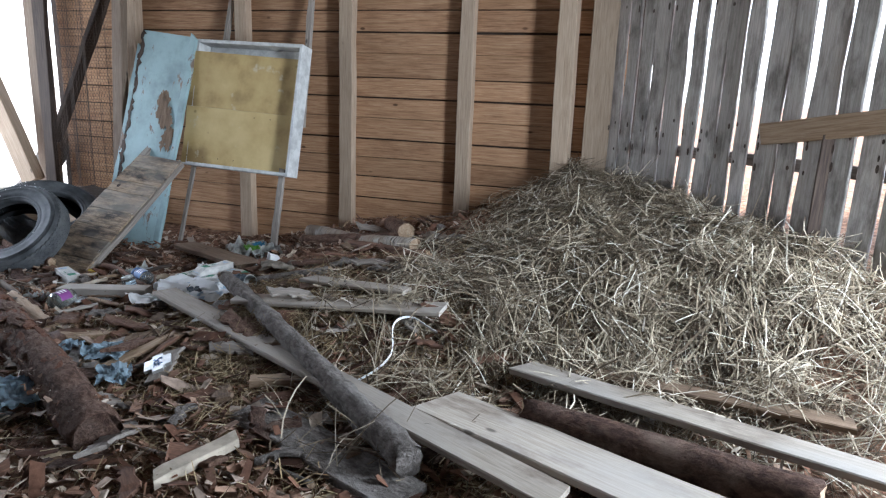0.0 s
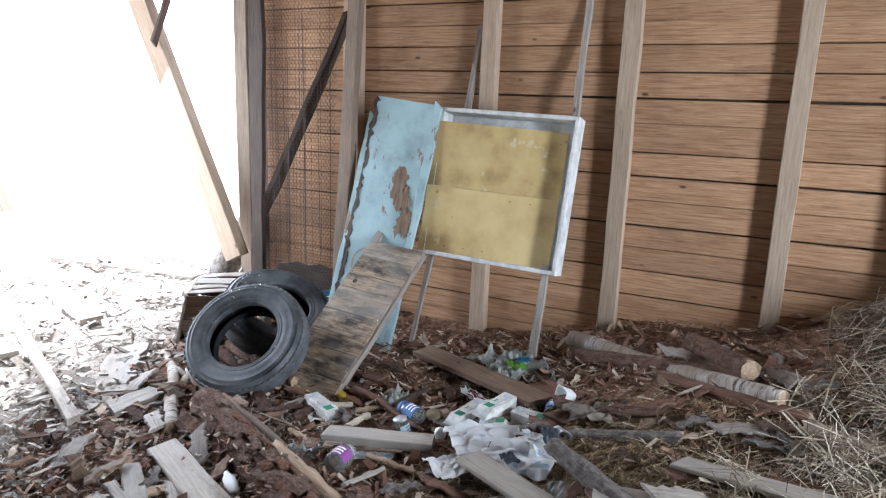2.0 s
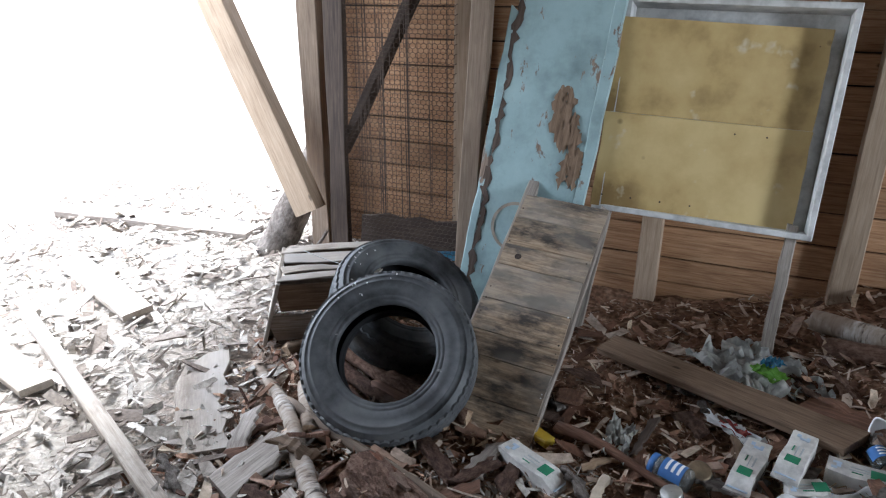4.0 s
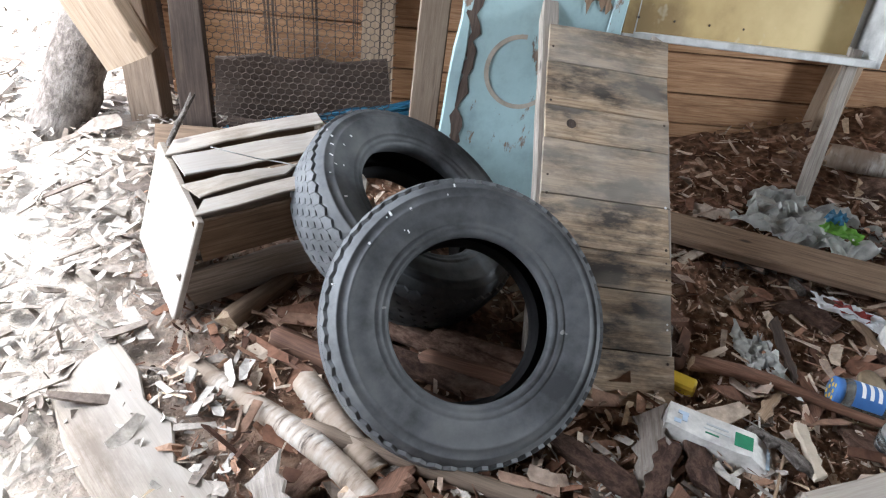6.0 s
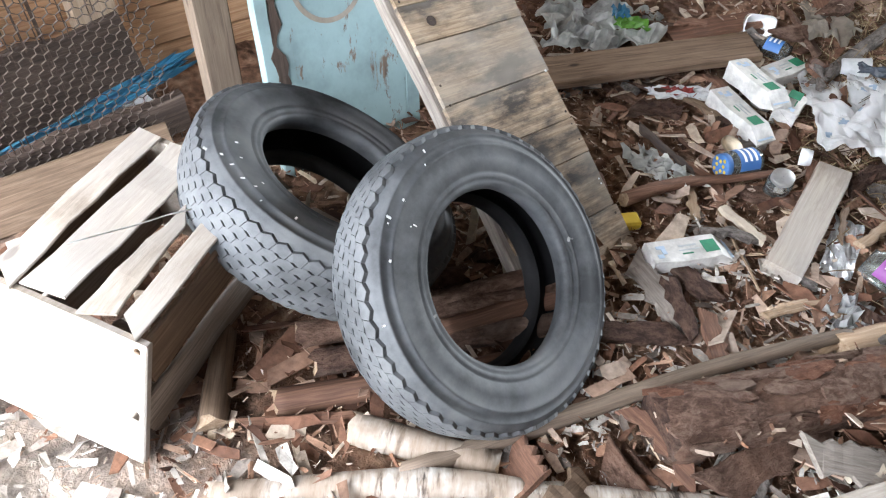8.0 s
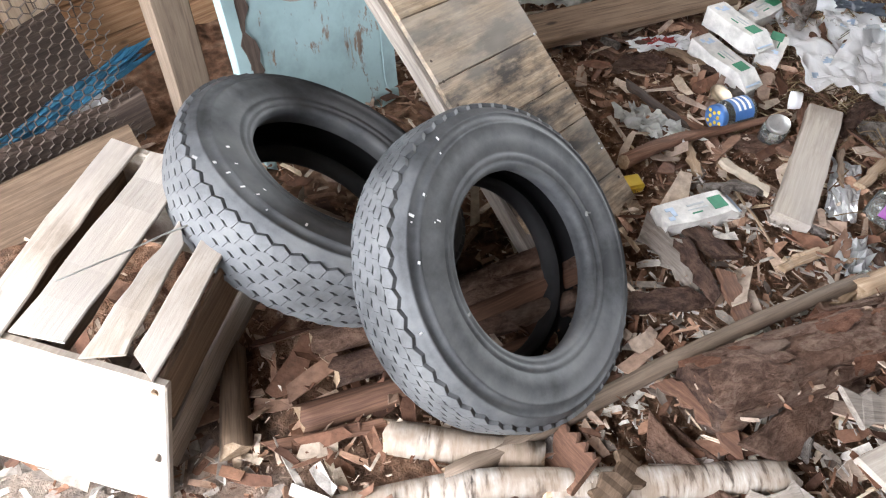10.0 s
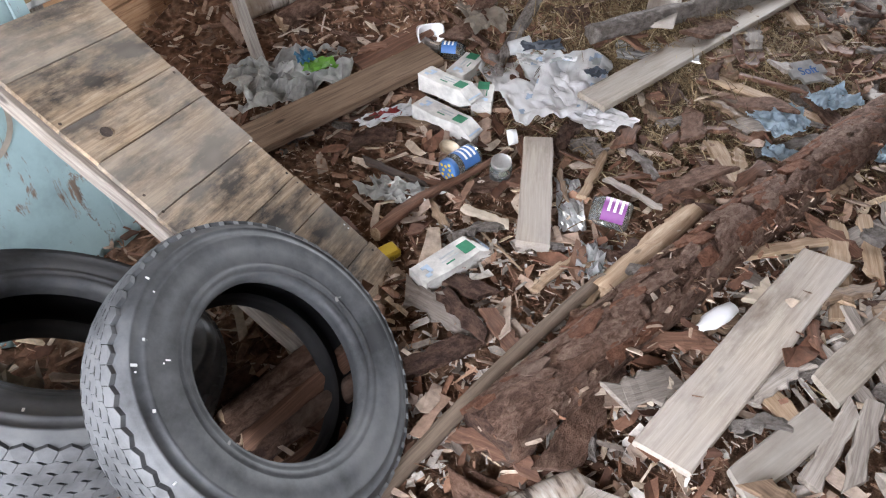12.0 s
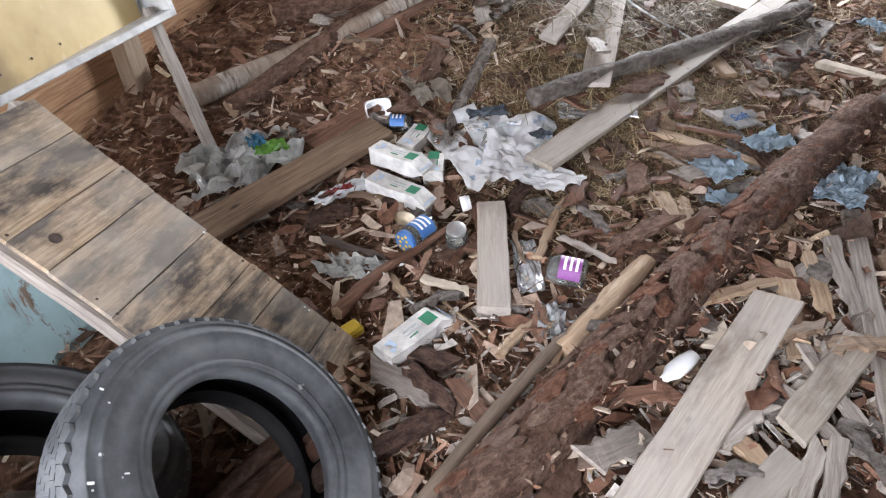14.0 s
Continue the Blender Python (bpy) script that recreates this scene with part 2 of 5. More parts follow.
M["print_dark"] = plain("dark_print", (0.10, 0.12, 0.15), 0.5, 0, 0.2)
M["print_red"] = plain("red_print", (0.40, 0.06, 0.05), 0.5, 0, 0.3)
M["lime"] = plain("lime_print", (0.18, 0.42, 0.06), 0.5, 0, 0.3)
M["purple"] = plain("purple_print", (0.26, 0.07, 0.27), 0.5, 0, 0.2)
M["yellow_print"] = plain("yellow_print", (0.70, 0.48, 0.04), 0.5, 0, 0.2)
M["bag"] = plain("grey_white_plastic_film", (0.66, 0.66, 0.61), 0.35, 0, 0.45)
M["ink_blue"] = plain("pale_blue_ink", (0.50, 0.62, 0.74), 0.7, 0, 0.2)
M["ink_grey"] = plain("grey_green_ink", (0.52, 0.56, 0.56), 0.7, 0, 0.2)
M["cloth_blue"] = plain("pale_blue_paper", (0.44, 0.55, 0.62), 0.8, 0, 0.35)
M["tarp_blue"] = plain("bright_blue_plastic", (0.06, 0.25, 0.40), 0.45, 0, 0.4)
M["card"] = plain("grey_brown_card", (0.36, 0.31, 0.25), 0.9, 0, 0.35)
M["tin"] = plain("dull_tin", (0.55, 0.55, 0.53), 0.4, 0.7, 0.4)
M["lid"] = plain("rusty_lid", (0.30, 0.23, 0.15), 0.5, 0.6, 0.5)
M["wire"] = plain("rusty_wire", (0.10, 0.075, 0.06), 0.6, 0.5, 0.4)
M["foam"] = plain("pale_crumbling_wood", (0.52, 0.44, 0.34), 0.9, 0, 0.4)


def glass(name, col, rough=0.08):
    a = Mat(name, rough, 0, 0.5)
    a.b.inputs["Transmission Weight"].default_value = 0.92 if rough < 0.2 else 0.35
    a.b.inputs["IOR"].default_value = 1.3
    nz = a.noise(a.coords((1, 1, 1)), 20.0, 4)
    return a.color(a.ramp(nz, [(0.4, tuple(0.7 * c for c in col)), (0.65, col)]))


M["glass"] = glass("dusty_jar_glass", (0.86, 0.90, 0.88))
M["film"] = glass("clear_plastic", (0.72, 0.73, 0.72), 0.4)

# ---- plan ----
ORIGIN, YAW = Vector((-2.026, 5.481, 0)), radians(-16.2)
ALONG = Vector((math.cos(YAW), math.sin(YAW), 0))
INTO = Vector((math.sin(YAW), -math.cos(YAW), 0))


def W(u, d, z):
    """A place by the back wall: u along it, d out from it, z up."""
    return ORIGIN + u * ALONG + d * INTO + Vector((0, 0, z))


def ss(a, b, x):
    t = np.clip((x - a) / (b - a), 0, 1)
    return t * t * (3 - 2 * t)


def g(x, y):
    """Height of the littered ground."""
    h = 0.05 + 0.21 * ss(-1.5, -0.3, x) - 0.17 * ss(3.15, 2.5, y) * ss(-1.5, -0.2, x)
    s, n = 0.5 * (x - 0.97) - 0.866 * (y - 4.61), -0.866 * (x - 0.97) - 0.5 * (y - 4.61)
    h = h + 0.40 * np.exp(-((n / 0.95) ** 2)) * ss(-0.9, 0.1, s) * (1 - ss(2.0, 3.4, s)) * (1 - 0.3 * ss(0.1, 1.8, s))
    h = h + 0.05 * ss(4.2, 4.8, y) * ss(-1.2, 0.1, x)
    return h


def gv(x, y, up=0.0):
    return Vector((x, y, float(g(x, y)) + up))


# ---- builders ----
R = random.Random(7)


def mesh_of(name, bm, mats):
    me = bpy.data.meshes.new(name)
    bm.normal_update()
    bm.to_mesh(me)
    bm.free()
    for m in (mats if isinstance(mats, (list, tuple)) else [mats]):
        me.materials.append(m)
    return me


def smooth(me):
    me.polygons.foreach_set("use_smooth", [True] * len(me.polygons))
    return me


def part(name, bm, material, parent, label="", m=None, soft=False):
    me = mesh_of(name, bm, material) if isinstance(bm, bmesh.types.BMesh) else bm
    if soft:
        smooth(me)
    ob = new(name, me)
    ob.parent = parent
    if m is not None:
        ob.matrix_basis = m
    if label:
        ob["label"] = label
    return ob


def thing(name, m, label, category, group="", kind=""):
    ob = new(name)
    ob.empty_display_size = 0.05
    ob.matrix_basis = m
    return tagged(ob, label, category, group, kind)


def solid(name, bm, material, m, label, category, group="", kind="", soft=False):
    me = mesh_of(name, bm, material) if isinstance(bm, bmesh.types.BMesh) else bm
    if soft:
        smooth(me)
    ob = new(name, me)
    ob.matrix_basis = m
    return tagged(ob, label, category, group, kind)


def along(p0, p1, roll=0.0):
    """The pose at p0 with X towards p1 and Z as far up as it goes; roll in degrees about X."""
    p0, p1 = Vector(p0), Vector(p1)
    x = (p1 - p0).normalized()
    up = Vector((0, 0, 1)) if abs(x.z) < 0.9 else INTO.copy()
    y = up.cross(x).normalized()
    z = x.cross(y)
    m = Matrix((x, y, z)).transposed().to_4x4()
    return Matrix.Translation(p0) @ m @ Matrix.Rotation(radians(roll), 4, "X")


def plank_bm(length, width, thick, rnd, wob=0.004, ends=0.02, segs=7, taper=1.0, bow=0.0, chamfer=0.004):
    """A sawn board from x=0 to length, on z=0..thick, with uneven edges and slanted ends."""
    bm = bmesh.new()
    rings = []
    e0, e1 = rnd.uniform(-ends, ends), rnd.uniform(-ends, ends)
    for i in range(segs + 1):
        f = i / segs
        w = width * (1 + (taper - 1) * f) / 2
        l, r = w + rnd.uniform(-wob, wob) * 0.5, w + rnd.uniform(-wob, wob) * 0.5
        z = bow * math.sin(math.pi * f) + rnd.uniform(-0.002, 0.002)
        x = f * length
        c = min(chamfer, thick * 0.3)
        ring = []
        for yy, zz in ((-l, c), (-l + c, 0), (r - c, 0), (r, c), (r, thick - c), (r - c, thick), (-l + c, thick), (-l, thick - c)):
            sl = (e0 if i == 0 else e1 if i == segs else 0) * yy / max(w, 0.01)
            ring.append(bm.verts.new((x + sl, yy, z + zz)))
        rings.append(ring)
    for a, b in zip(rings, rings[1:]):
        for k in range(8):
            bm.faces.new((a[k], a[(k + 1) % 8], b[(k + 1) % 8], b[k]))
    bm.faces.new(rings[0][::-1])
    bm.faces.new(rings[-1])
    bmesh.ops.recalc_face_normals(bm, faces=bm.faces)
    return bm


def plank(name, p0, p1, width, thick, mat, label, roll=0.0, category="plank", group="", seed=1, **kw):
    p0, p1 = Vector(p0), Vector(p1)
    bm = plank_bm((p1 - p0).length, width, thick, random.Random(seed), **kw)
    return solid(name, bm, M[mat], along(p0, p1, roll), label, category, group)


def log_bm(length, r0, r1, rnd, rough=0.12, sides=14, bend=0.0, step=0.05, caps=True):
    bm = bmesh.new()
    n = max(3, int(length / step))
    ph = rnd.uniform(0, 50)
    rings = []
    for i in range(n + 1):
        f = i / n
        ring = []
        by, bz = bend * math.sin(math.pi * f), bend * 0.5 * math.sin(2 * math.pi * f + ph)
        for k in range(sides):
            th = 2 * math.pi * k / sides
            q = Vector((f * length * 9, math.cos(th) * 1.6 + ph, math.sin(th) * 1.6))
            r = (r0 + (r1 - r0) * f) * (1 + rough * noise.noise(q) + rough * 0.6 * noise.noise(q * 3.1))
            ring.append(bm.verts.new((f * length + (rnd.uniform(-0.012, 0.012) if i in (0, n) else 0), by + r * math.cos(th), bz + r * math.sin(th))))
        rings.append(ring)
    for a, b in zip(rings, rings[1:]):
        for k in range(sides):
            bm.faces.new((a[k], b[k], b[(k + 1) % sides], a[(k + 1) % sides]))
    if caps:
        for ring in (rings[0][::-1], rings[-1]):
            f = bm.faces.new(ring)
            f.material_index = 1
    bmesh.ops.recalc_face_normals(bm, faces=bm.faces)
    return bm


def log(name, p0, p1, r0, r1, mat, label, cut="tan", seed=1, category="log", group="", **kw):
    p0, p1 = Vector(p0), Vector(p1)
    bm = log_bm((p1 - p0).length, r0, r1, random.Random(seed), **kw)
    me = mesh_of(name, bm, [M[mat], M[cut]])
    smooth(me)
    for p in me.polygons:
        if p.material_index == 1:
            p.use_smooth = False
    return solid(name, me, None, along(p0, p1), label, category, group)


def bar_bm(x, y, z, bevel=0.003, at=(0, 0, 0)):
    bm = bmesh.new()
    bmesh.ops.create_cube(bm, size=1, matrix=Matrix.Translation(at) @ Matrix.Diagonal((x, y, z, 1)))
    if bevel:
        bmesh.ops.bevel(bm, geom=bm.edges[:], offset=bevel, segments=1, affect="EDGES")
    return bm


def lathe_bm(profile, sides=24):
    """Turned about Z from (radius, height) pairs."""
    bm = bmesh.new()
    rings = []
    for r, h in profile:
        rings.append([bm.verts.new((r * math.cos(2 * math.pi * k / sides), r * math.sin(2 * math.pi * k / sides), h)) for k in range(sides)])
    for a, b in zip(rings, rings[1:]):
        for k in range(sides):
            bm.faces.new((a[k], a[(k + 1) % sides], b[(k + 1) % sides], b[k]))
    return bm


def crumple_bm(w, h, amp, seed, n=18, folds=5.0, ragged=0.12, thick=0.0015):
    """A creased sheet in the XY plane, resting on z=0."""
    bm = bmesh.new()
    off = Vector((seed * 7.3, seed * 3.1, 0))
    grid = []
    for i in range(n + 1):
        row = []
        for j in range(n + 1):
            a, b = i / n - 0.5, j / n - 0.5
            q = Vector((a * folds, b * folds, 0)) + off
            z = amp * (abs(noise.noise(q)) * 1.3 + 0.6 * abs(noise.noise(q * 2.3)) + 0.25 * noise.noise(q * 5.0))
            edge = 1 + ragged * noise.noise(Vector((a * 6, b * 6, 3)) + off)
            x, y = a * w * edge + 0.25 * amp * noise.noise(q * 1.7 + Vector((9, 0, 0))), b * h * edge + 0.25 * amp * noise.noise(q * 1.7 + Vector((0, 9, 0)))
            row.append(bm.verts.new((x, y, z)))
        grid.append(row)
    for i in range(n):
        for j in range(n):
            bm.faces.new((grid[i][j], grid[i + 1][j], grid[i + 1][j + 1], grid[i][j + 1]))
    low = min(v.co.z for v in bm.verts)
    for v in bm.verts:
        v.co.z -= low
    bmesh.ops.solidify(bm, geom=bm.faces[:], thickness=thick)
    return bm

# ---- setting: ground, walls, roof ----


def ground():
    xs = np.concatenate([-np.geomspace(300, 6.2, 28), np.arange(-6, 3.6, 0.05), np.geomspace(3.7, 300, 28)])
    ys = np.concatenate([-np.geomspace(300, 2.2, 28), np.arange(-2, 6.6, 0.05), np.geomspace(6.7, 300, 28)])
    X, Y = np.meshgrid(xs, ys, indexing="ij")
    Z = g(X, Y)
    near = (np.abs(X + 1.2) < 5.5) & (np.abs(Y - 2.5) < 4.6)
    for i, j in zip(*np.nonzero(near)):
        p = Vector((X[i, j], Y[i, j], 0))
        Z[i, j] += 0.03 * noise.noise(p * 3.0) + 0.022 * noise.noise(p * 9.0) + 0.012 * noise.noise(p * 21.0) - 0.012
    nx, ny = len(xs), len(ys)
    idx = np.arange(nx * ny).reshape(nx, ny)
    faces = np.stack([idx[:-1, :-1], idx[1:, :-1], idx[1:, 1:], idx[:-1, 1:]], -1).reshape(-1, 4)
    me = bpy.data.meshes.new("ground")
    me.from_pydata(np.stack([X, Y, Z], -1).reshape(-1, 3).tolist(), [], faces.tolist())
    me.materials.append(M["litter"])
    smooth(me)
    return tagged(new("ground", me), "dark brown bark litter and trodden mulch ground", "ground", kind="structure")


ground()

wall_back = tagged(new("wall_back"), "horizontal orange pine boards nailed behind pale studs", "wall", kind="structure")
rw = random.Random(3)
z = -0.02
for i, h in enumerate((0.15, 0.13, 0.165, 0.155, 0.14, 0.13, 0.15, 0.14, 0.135, 0.165, 0.14, 0.14, 0.15, 0.13, 0.14, 0.15, 0.14, 0.15, 0.14, 0.14)):
    a, b = -1.32, 3.3
    bm = plank_bm(b - a, h - 0.007, 0.022, rw, wob=0.003, ends=0.001, segs=9, chamfer=0.003)
    part("plank", bm, M["pine"], wall_back, m=along(W(a, -0.022, z + h / 2), W(b, -0.022, z + h / 2 + rw.uniform(-0.006, 0.006)), 90))
    z += h
bm = bar_bm(4.75, 0.02, 2.9, 0, (0.95, 0, 1.4))
part("backing", bm, M["dark"], wall_back, m=Matrix.Translation(W(0, -0.06, 0)) @ Matrix.Rotation(YAW, 4, "Z"))


def upright(name, u, d, w, t, mat, label, z0=-0.05, z1=2.75, lean=0.0, lean_d=0.0, seed=1, cat="post", group=""):
    """A post against the back wall: width w along it, thickness t out from it."""
    p0, p1 = W(u, d, z0), W(u + lean, d + lean_d, z1)
    x = (p1 - p0).normalized()
    zc = (INTO - INTO.dot(x) * x).normalized()
    y = zc.cross(x)
    m = Matrix.Translation(p0) @ Matrix((x, y, zc)).transposed().to_4x4()
    bm = plank_bm((p1 - p0).length, w, t, random.Random(seed), wob=0.008, ends=0.01, segs=9)
    return solid(name, bm, M[mat], m, label, cat, group)


for k, (u, w) in enumerate(((0.50, 0.10), (1.35, 0.10), (2.225, 0.095))):
    upright("stud", u, 0.003, w, 0.075, "stud", "pale sawn wall stud nailed over pine boards", seed=20 + k, cat="stud", group="wall studs")
upright("stud", 2.90, 0.003, 0.11, 0.16, "stud", "thick pale squared post standing in the hay", seed=31, cat="stud", group="wall studs", lean=-0.03)
upright("corner_board", 3.10, 0.06, 0.16, 0.03, "stud", "wide pale corner board beside the slatted wall", seed=33, cat="board")
upright("post", -0.50, 0.003, 0.12, 0.09, "stud", "pale squared post behind the wire panel", seed=34)
# Pale grey timber drawn in muted tan, its shade put into the colour.
upright("post", -0.33, 0.46, 0.09, 0.06, "muted_tan", "grey weathered post beside the wire panel", seed=35, lean=0.10, lean_d=-0.12)
upright("post", -1.36, 0.10, 0.12, 0.12, "muted_tan", "pale squared doorway post", seed=36)

# slatted wall: grey boards with daylight between them
wall_slats = tagged(new("wall_slatted"), "grey upright slats with daylight showing between them", "wall", kind="structure")
SD = Vector((math.cos(radians(-60)), math.sin(radians(-60)), 0))
SN = Vector((-SD.y, SD.x, 0)) * -1
S0 = W(3.12, 0.0, 0)
rs = random.Random(11)
s = 0.075
while s < 2.2:
    w = rs.uniform(0.085, 0.12)
    p0 = S0 + SD * (s + w / 2) + SN * rs.uniform(0, 0.012)
    bm = plank_bm(2.8, w, 0.018, rs, wob=0.013, ends=0.0, segs=14)
    x = (Vector((0, 0, 1)) + SD * rs.uniform(-0.008, 0.008)).normalized()
    m = Matrix.Translation(p0 + Vector((0, 0, -0.05))) @ Matrix((x, SN.cross(x).normalized(), SN)).transposed().to_4x4()
    slat = part("slat", bm, M["slat"], wall_slats, m=m)
    for zz in (0.98, 1.06, 1.12, 1.75):
        bm = lathe_bm([(0.0005, 0.0), (0.007, -0.0004)], 8)
        part("nail_stain", bm, M["dark"], slat, m=Matrix.Translation((zz + rs.uniform(-0.03, 0.03), rs.choice((-1, 1)) * w * rs.uniform(0.25, 0.38), 0.0245)) @ Matrix.Diagonal((rs.uniform(1.2, 3.5), rs.uniform(0.7, 1.2), 1, 1)))
    s += w + rs.uniform(0.013, 0.026)
for zz in (0.93, 2.3):
    a, b = S0 + SN * -0.045 + Vector((0, 0, zz)), S0 + SD * 2.2 + SN * -0.045 + Vector((0, 0, zz))
    part("rail", plank_bm(2.2, 0.06, 0.03, rs), M["weathered"], wall_slats, m=along(a, b, 90))
# a brown batten nailed across and a dark stub below it
a = S0 + SD * 1.19 + SN * 0.02 + Vector((0, 0, 1.06))
plank("batten", a, S0 + SD * 2.1 + SN * 0.04 + Vector((0, 0, 1.21)), 0.10, 0.03, "tan", "orange-brown batten nailed across the grey slats", 90, "batten", seed=41)
a = S0 + SD * 1.52 + SN * 0.03
plank("stub_post", a + Vector((0, 0, 0.45)), a + Vector((0.01, 0, 1.10)), 0.075, 0.02, "dark", "short dark stake against the grey slats", 0, "stake", seed=42)

# plain unseen walls, added to close the place behind the camera and on the doorway side, and a roof
def closing_wall(name, p0, p1, z0, z1):
    bm = bmesh.new()
    p0, p1 = Vector(p0), Vector(p1)
    L = (p1 - p0).length
    rr = random.Random(len(name))
    x = 0.0
    while x < L:
        w = min(rr.uniform(0.12, 0.18), L - x)
        bmesh.ops.create_cube(bm, size=1, matrix=Matrix.Translation((x + w / 2, rr.uniform(0, 0.006), (z0 + z1) / 2)) @ Matrix.Diagonal((w - 0.003, 0.025, z1 - z0, 1)))
        x += max(w, 0.01)
    # Dark boards, added out of view to keep bounced light down.
    return solid(name, bm, M["dark"], along(p0, p1), "unseen plain board wall, dark to cut bounced light", "wall", kind="structure")


slat_end = S0 + SD * 2.25
# Wall ends set the opening widths, and so how directional the daylight is.
closing_wall("wall_right_lintel", (slat_end.x, slat_end.y, 0), (2.8, 1.15, 0), 2.4, 2.75)
closing_wall("wall_right", (2.8, 1.15, 0), (3.6, -1.6, 0), -0.1, 2.75)
closing_wall("wall_front", (3.6, -1.6, 0), (-4.9, -1.6, 0), -0.1, 2.75)
closing_wall("wall_left", (-4.9, -1.6, 0), (-4.9, 3.7, 0), -0.1, 2.75)
closing_wall("wall_left_lintel", (-4.9, 3.7, 0), tuple(W(-1.4, 0.1, 0)), 2.45, 2.75)
bm = bmesh.new()
for k in range(46):
    bmesh.ops.create_cube(bm, size=1, matrix=Matrix.Translation((-5.2 + k * 0.2, 2.2, 2.80 + 0.012 * (k % 2))) @ Matrix.Diagonal((0.196, 8.6, 0.025, 1)))
# Unseen roof, added and kept dark to cut bounced light.
solid("ceiling", bm, M["dark"], Matrix(), "unseen rough board roof, dark to cut bounced light", "ceiling", kind="structure")

# ---- doorway side ----
p0, p1 = W(-2.46, 0.30, 2.75), W(-1.30, 0.33, 0.36)
plank("brace", p0, p1, 0.165, 0.09, "stud", "pale diagonal brace in the open doorway", 90, "brace", seed=51)
plank("lever", W(-1.75, 0.4, 2.35), W(-1.95, 0.45, 1.86), 0.05, 0.03, "dark", "dark rusty bar hanging in the doorway", 90, "bar", seed=52)
log("tree_stub", (-3.74, 5.62, -0.05), (-3.38, 5.95, 0.72), 0.105, 0.10, "bark_grey", "rough grey bark log leaning by the doorway", seed=53, rough=0.2)
shed = thing("shed", Matrix.Translation((-7.95, 8.2, 0)), "distant weathered board shed beyond the doorway", "shed")
for k in range(7):
    part("plank", plank_bm(2.4, 0.3, 0.03, rs), M["redwood"], shed, m=along((-0.15, 0.1, 0.2 + 0.31 * k), (-2.4, -0.6, 0.2 + 0.31 * k), 90))
part("post", plank_bm(2.8, 0.2, 0.18, rs), M["stud"], shed, m=along((0.1, 0, 0), (-0.75, -0.15, 2.7)))
part("roof", bar_bm(3.0, 1.2, 0.05, 0.004, (-1.2, 0, 2.55)), M["weathered"], shed)

# ---- wire panel ----
panel = thing("wire_screen", Matrix.Translation(W(-0.74, 0.36, 0.0)), "dark wooden frame with rusty chicken wire and torn sacking", "wire panel")
inv = panel.matrix_basis.inverted()


def local(u, d, z):
    return inv @ W(u, d, z)


def wire_bm(u0, u1, z0, z1, cell=0.029, r=0.0015):
    bm = bmesh.new()
    h = cell * 0.5

    def seg(a, b):
        t = (b - a).normalized()
        s1 = t.cross(INTO).normalized() * r
        s2 = INTO * r
        ring = []
        for p in (a, b):
            ring.append([bm.verts.new(p + s1), bm.verts.new(p + s2), bm.verts.new(p - s1 - s2)])
        for k in range(3):
            bm.faces.new((ring[0][k], ring[0][(k + 1) % 3], ring[1][(k + 1) % 3], ring[1][k]))

    cols, rows = int((u1 - u0) / cell), int((z1 - z0) / (cell * 1.5))
    for i in range(cols):
        for j in range(rows):
            for half in (0, 1):
                u = u0 + (i + 0.5 * half) * cell
                zz = z0 + (j + 0.5 * half) * cell * 1.5
                wv = 0.012 * noise.noise(Vector((u * 3, zz * 3, 1)))
                a, b = local(u, wv + 0.37, zz), local(u, wv + 0.37, zz + cell * 0.5)
                l, q = local(u - h, wv + 0.37, zz + cell * 0.75), local(u + h, wv + 0.37, zz + cell * 0.75)
                seg(a, b)
                seg(b, l)
                seg(b, q)
    return bm


part("wire_mesh", wire_bm(-1.06, -0.42, 0.02, 2.4), M["wire"], panel, "rusty chicken wire")
for a, b, w, seed in (((-1.12, 0.34, -0.02), (-1.06, 0.34, 2.6), 0.11, 1), ((-1.10, 0.30, 0.68), (-0.36, 0.28, 2.05), 0.10, 2), ((-1.0, 0.33, 0.10), (-0.4, 0.33, 0.12), 0.12, 3)):
    l0, l1 = local(*a), local(*b)
    part("rail", plank_bm((l1 - l0).length, w, 0.04, random.Random(seed), wob=0.02), M["dark"], panel, "dark rough timber rail", m=along(l0, l1, 0 if seed != 3 else 90))
bm = bmesh.new()
for k in range(34):
    u = R.uniform(-1.0, -0.45) if k % 3 else R.choice((-0.83, -0.70, -0.56)) + R.uniform(-0.02, 0.02)
    p0, p1 = local(u, 0.358, R.uniform(0.1, 0.6)), local(u + R.uniform(-0.02, 0.02), 0.358, R.uniform(1.2, 2.4))
    for q0, q1 in ((p0, p1),):
        t = 0.0016
        vs = [bm.verts.new(q0 + ALONG * t), bm.verts.new(q0 - ALONG * t), bm.verts.new(q1 - ALONG * t), bm.verts.new(q1 + ALONG * t)]
        bm.faces.new(vs)
part("thread", bm, M["dark"], panel, "hanging dark threads")
# things behind and under the wire
solid("blue_strip", crumple_bm(0.72, 0.05, 0.03, 4, 14, 3, 0.3, 0.004), M["tarp_blue"], along(W(-1.05, 0.30, 0.07), W(-0.42, 0.26, 0.20), 60) @ Matrix.Translation((0.38, 0, 0)), "crumpled bright blue plastic strip behind chicken wire", "plastic strip")
solid("packet", crumple_bm(0.26, 0.10, 0.03, 5, 10, 4, 0.1, 0.004), M["paper"], along(W(-0.72, 0.29, 0.07), W(-0.50, 0.27, 0.14), 40) @ Matrix.Translation((0.13, 0, 0)), "white and red paper packet behind chicken wire", "packet")
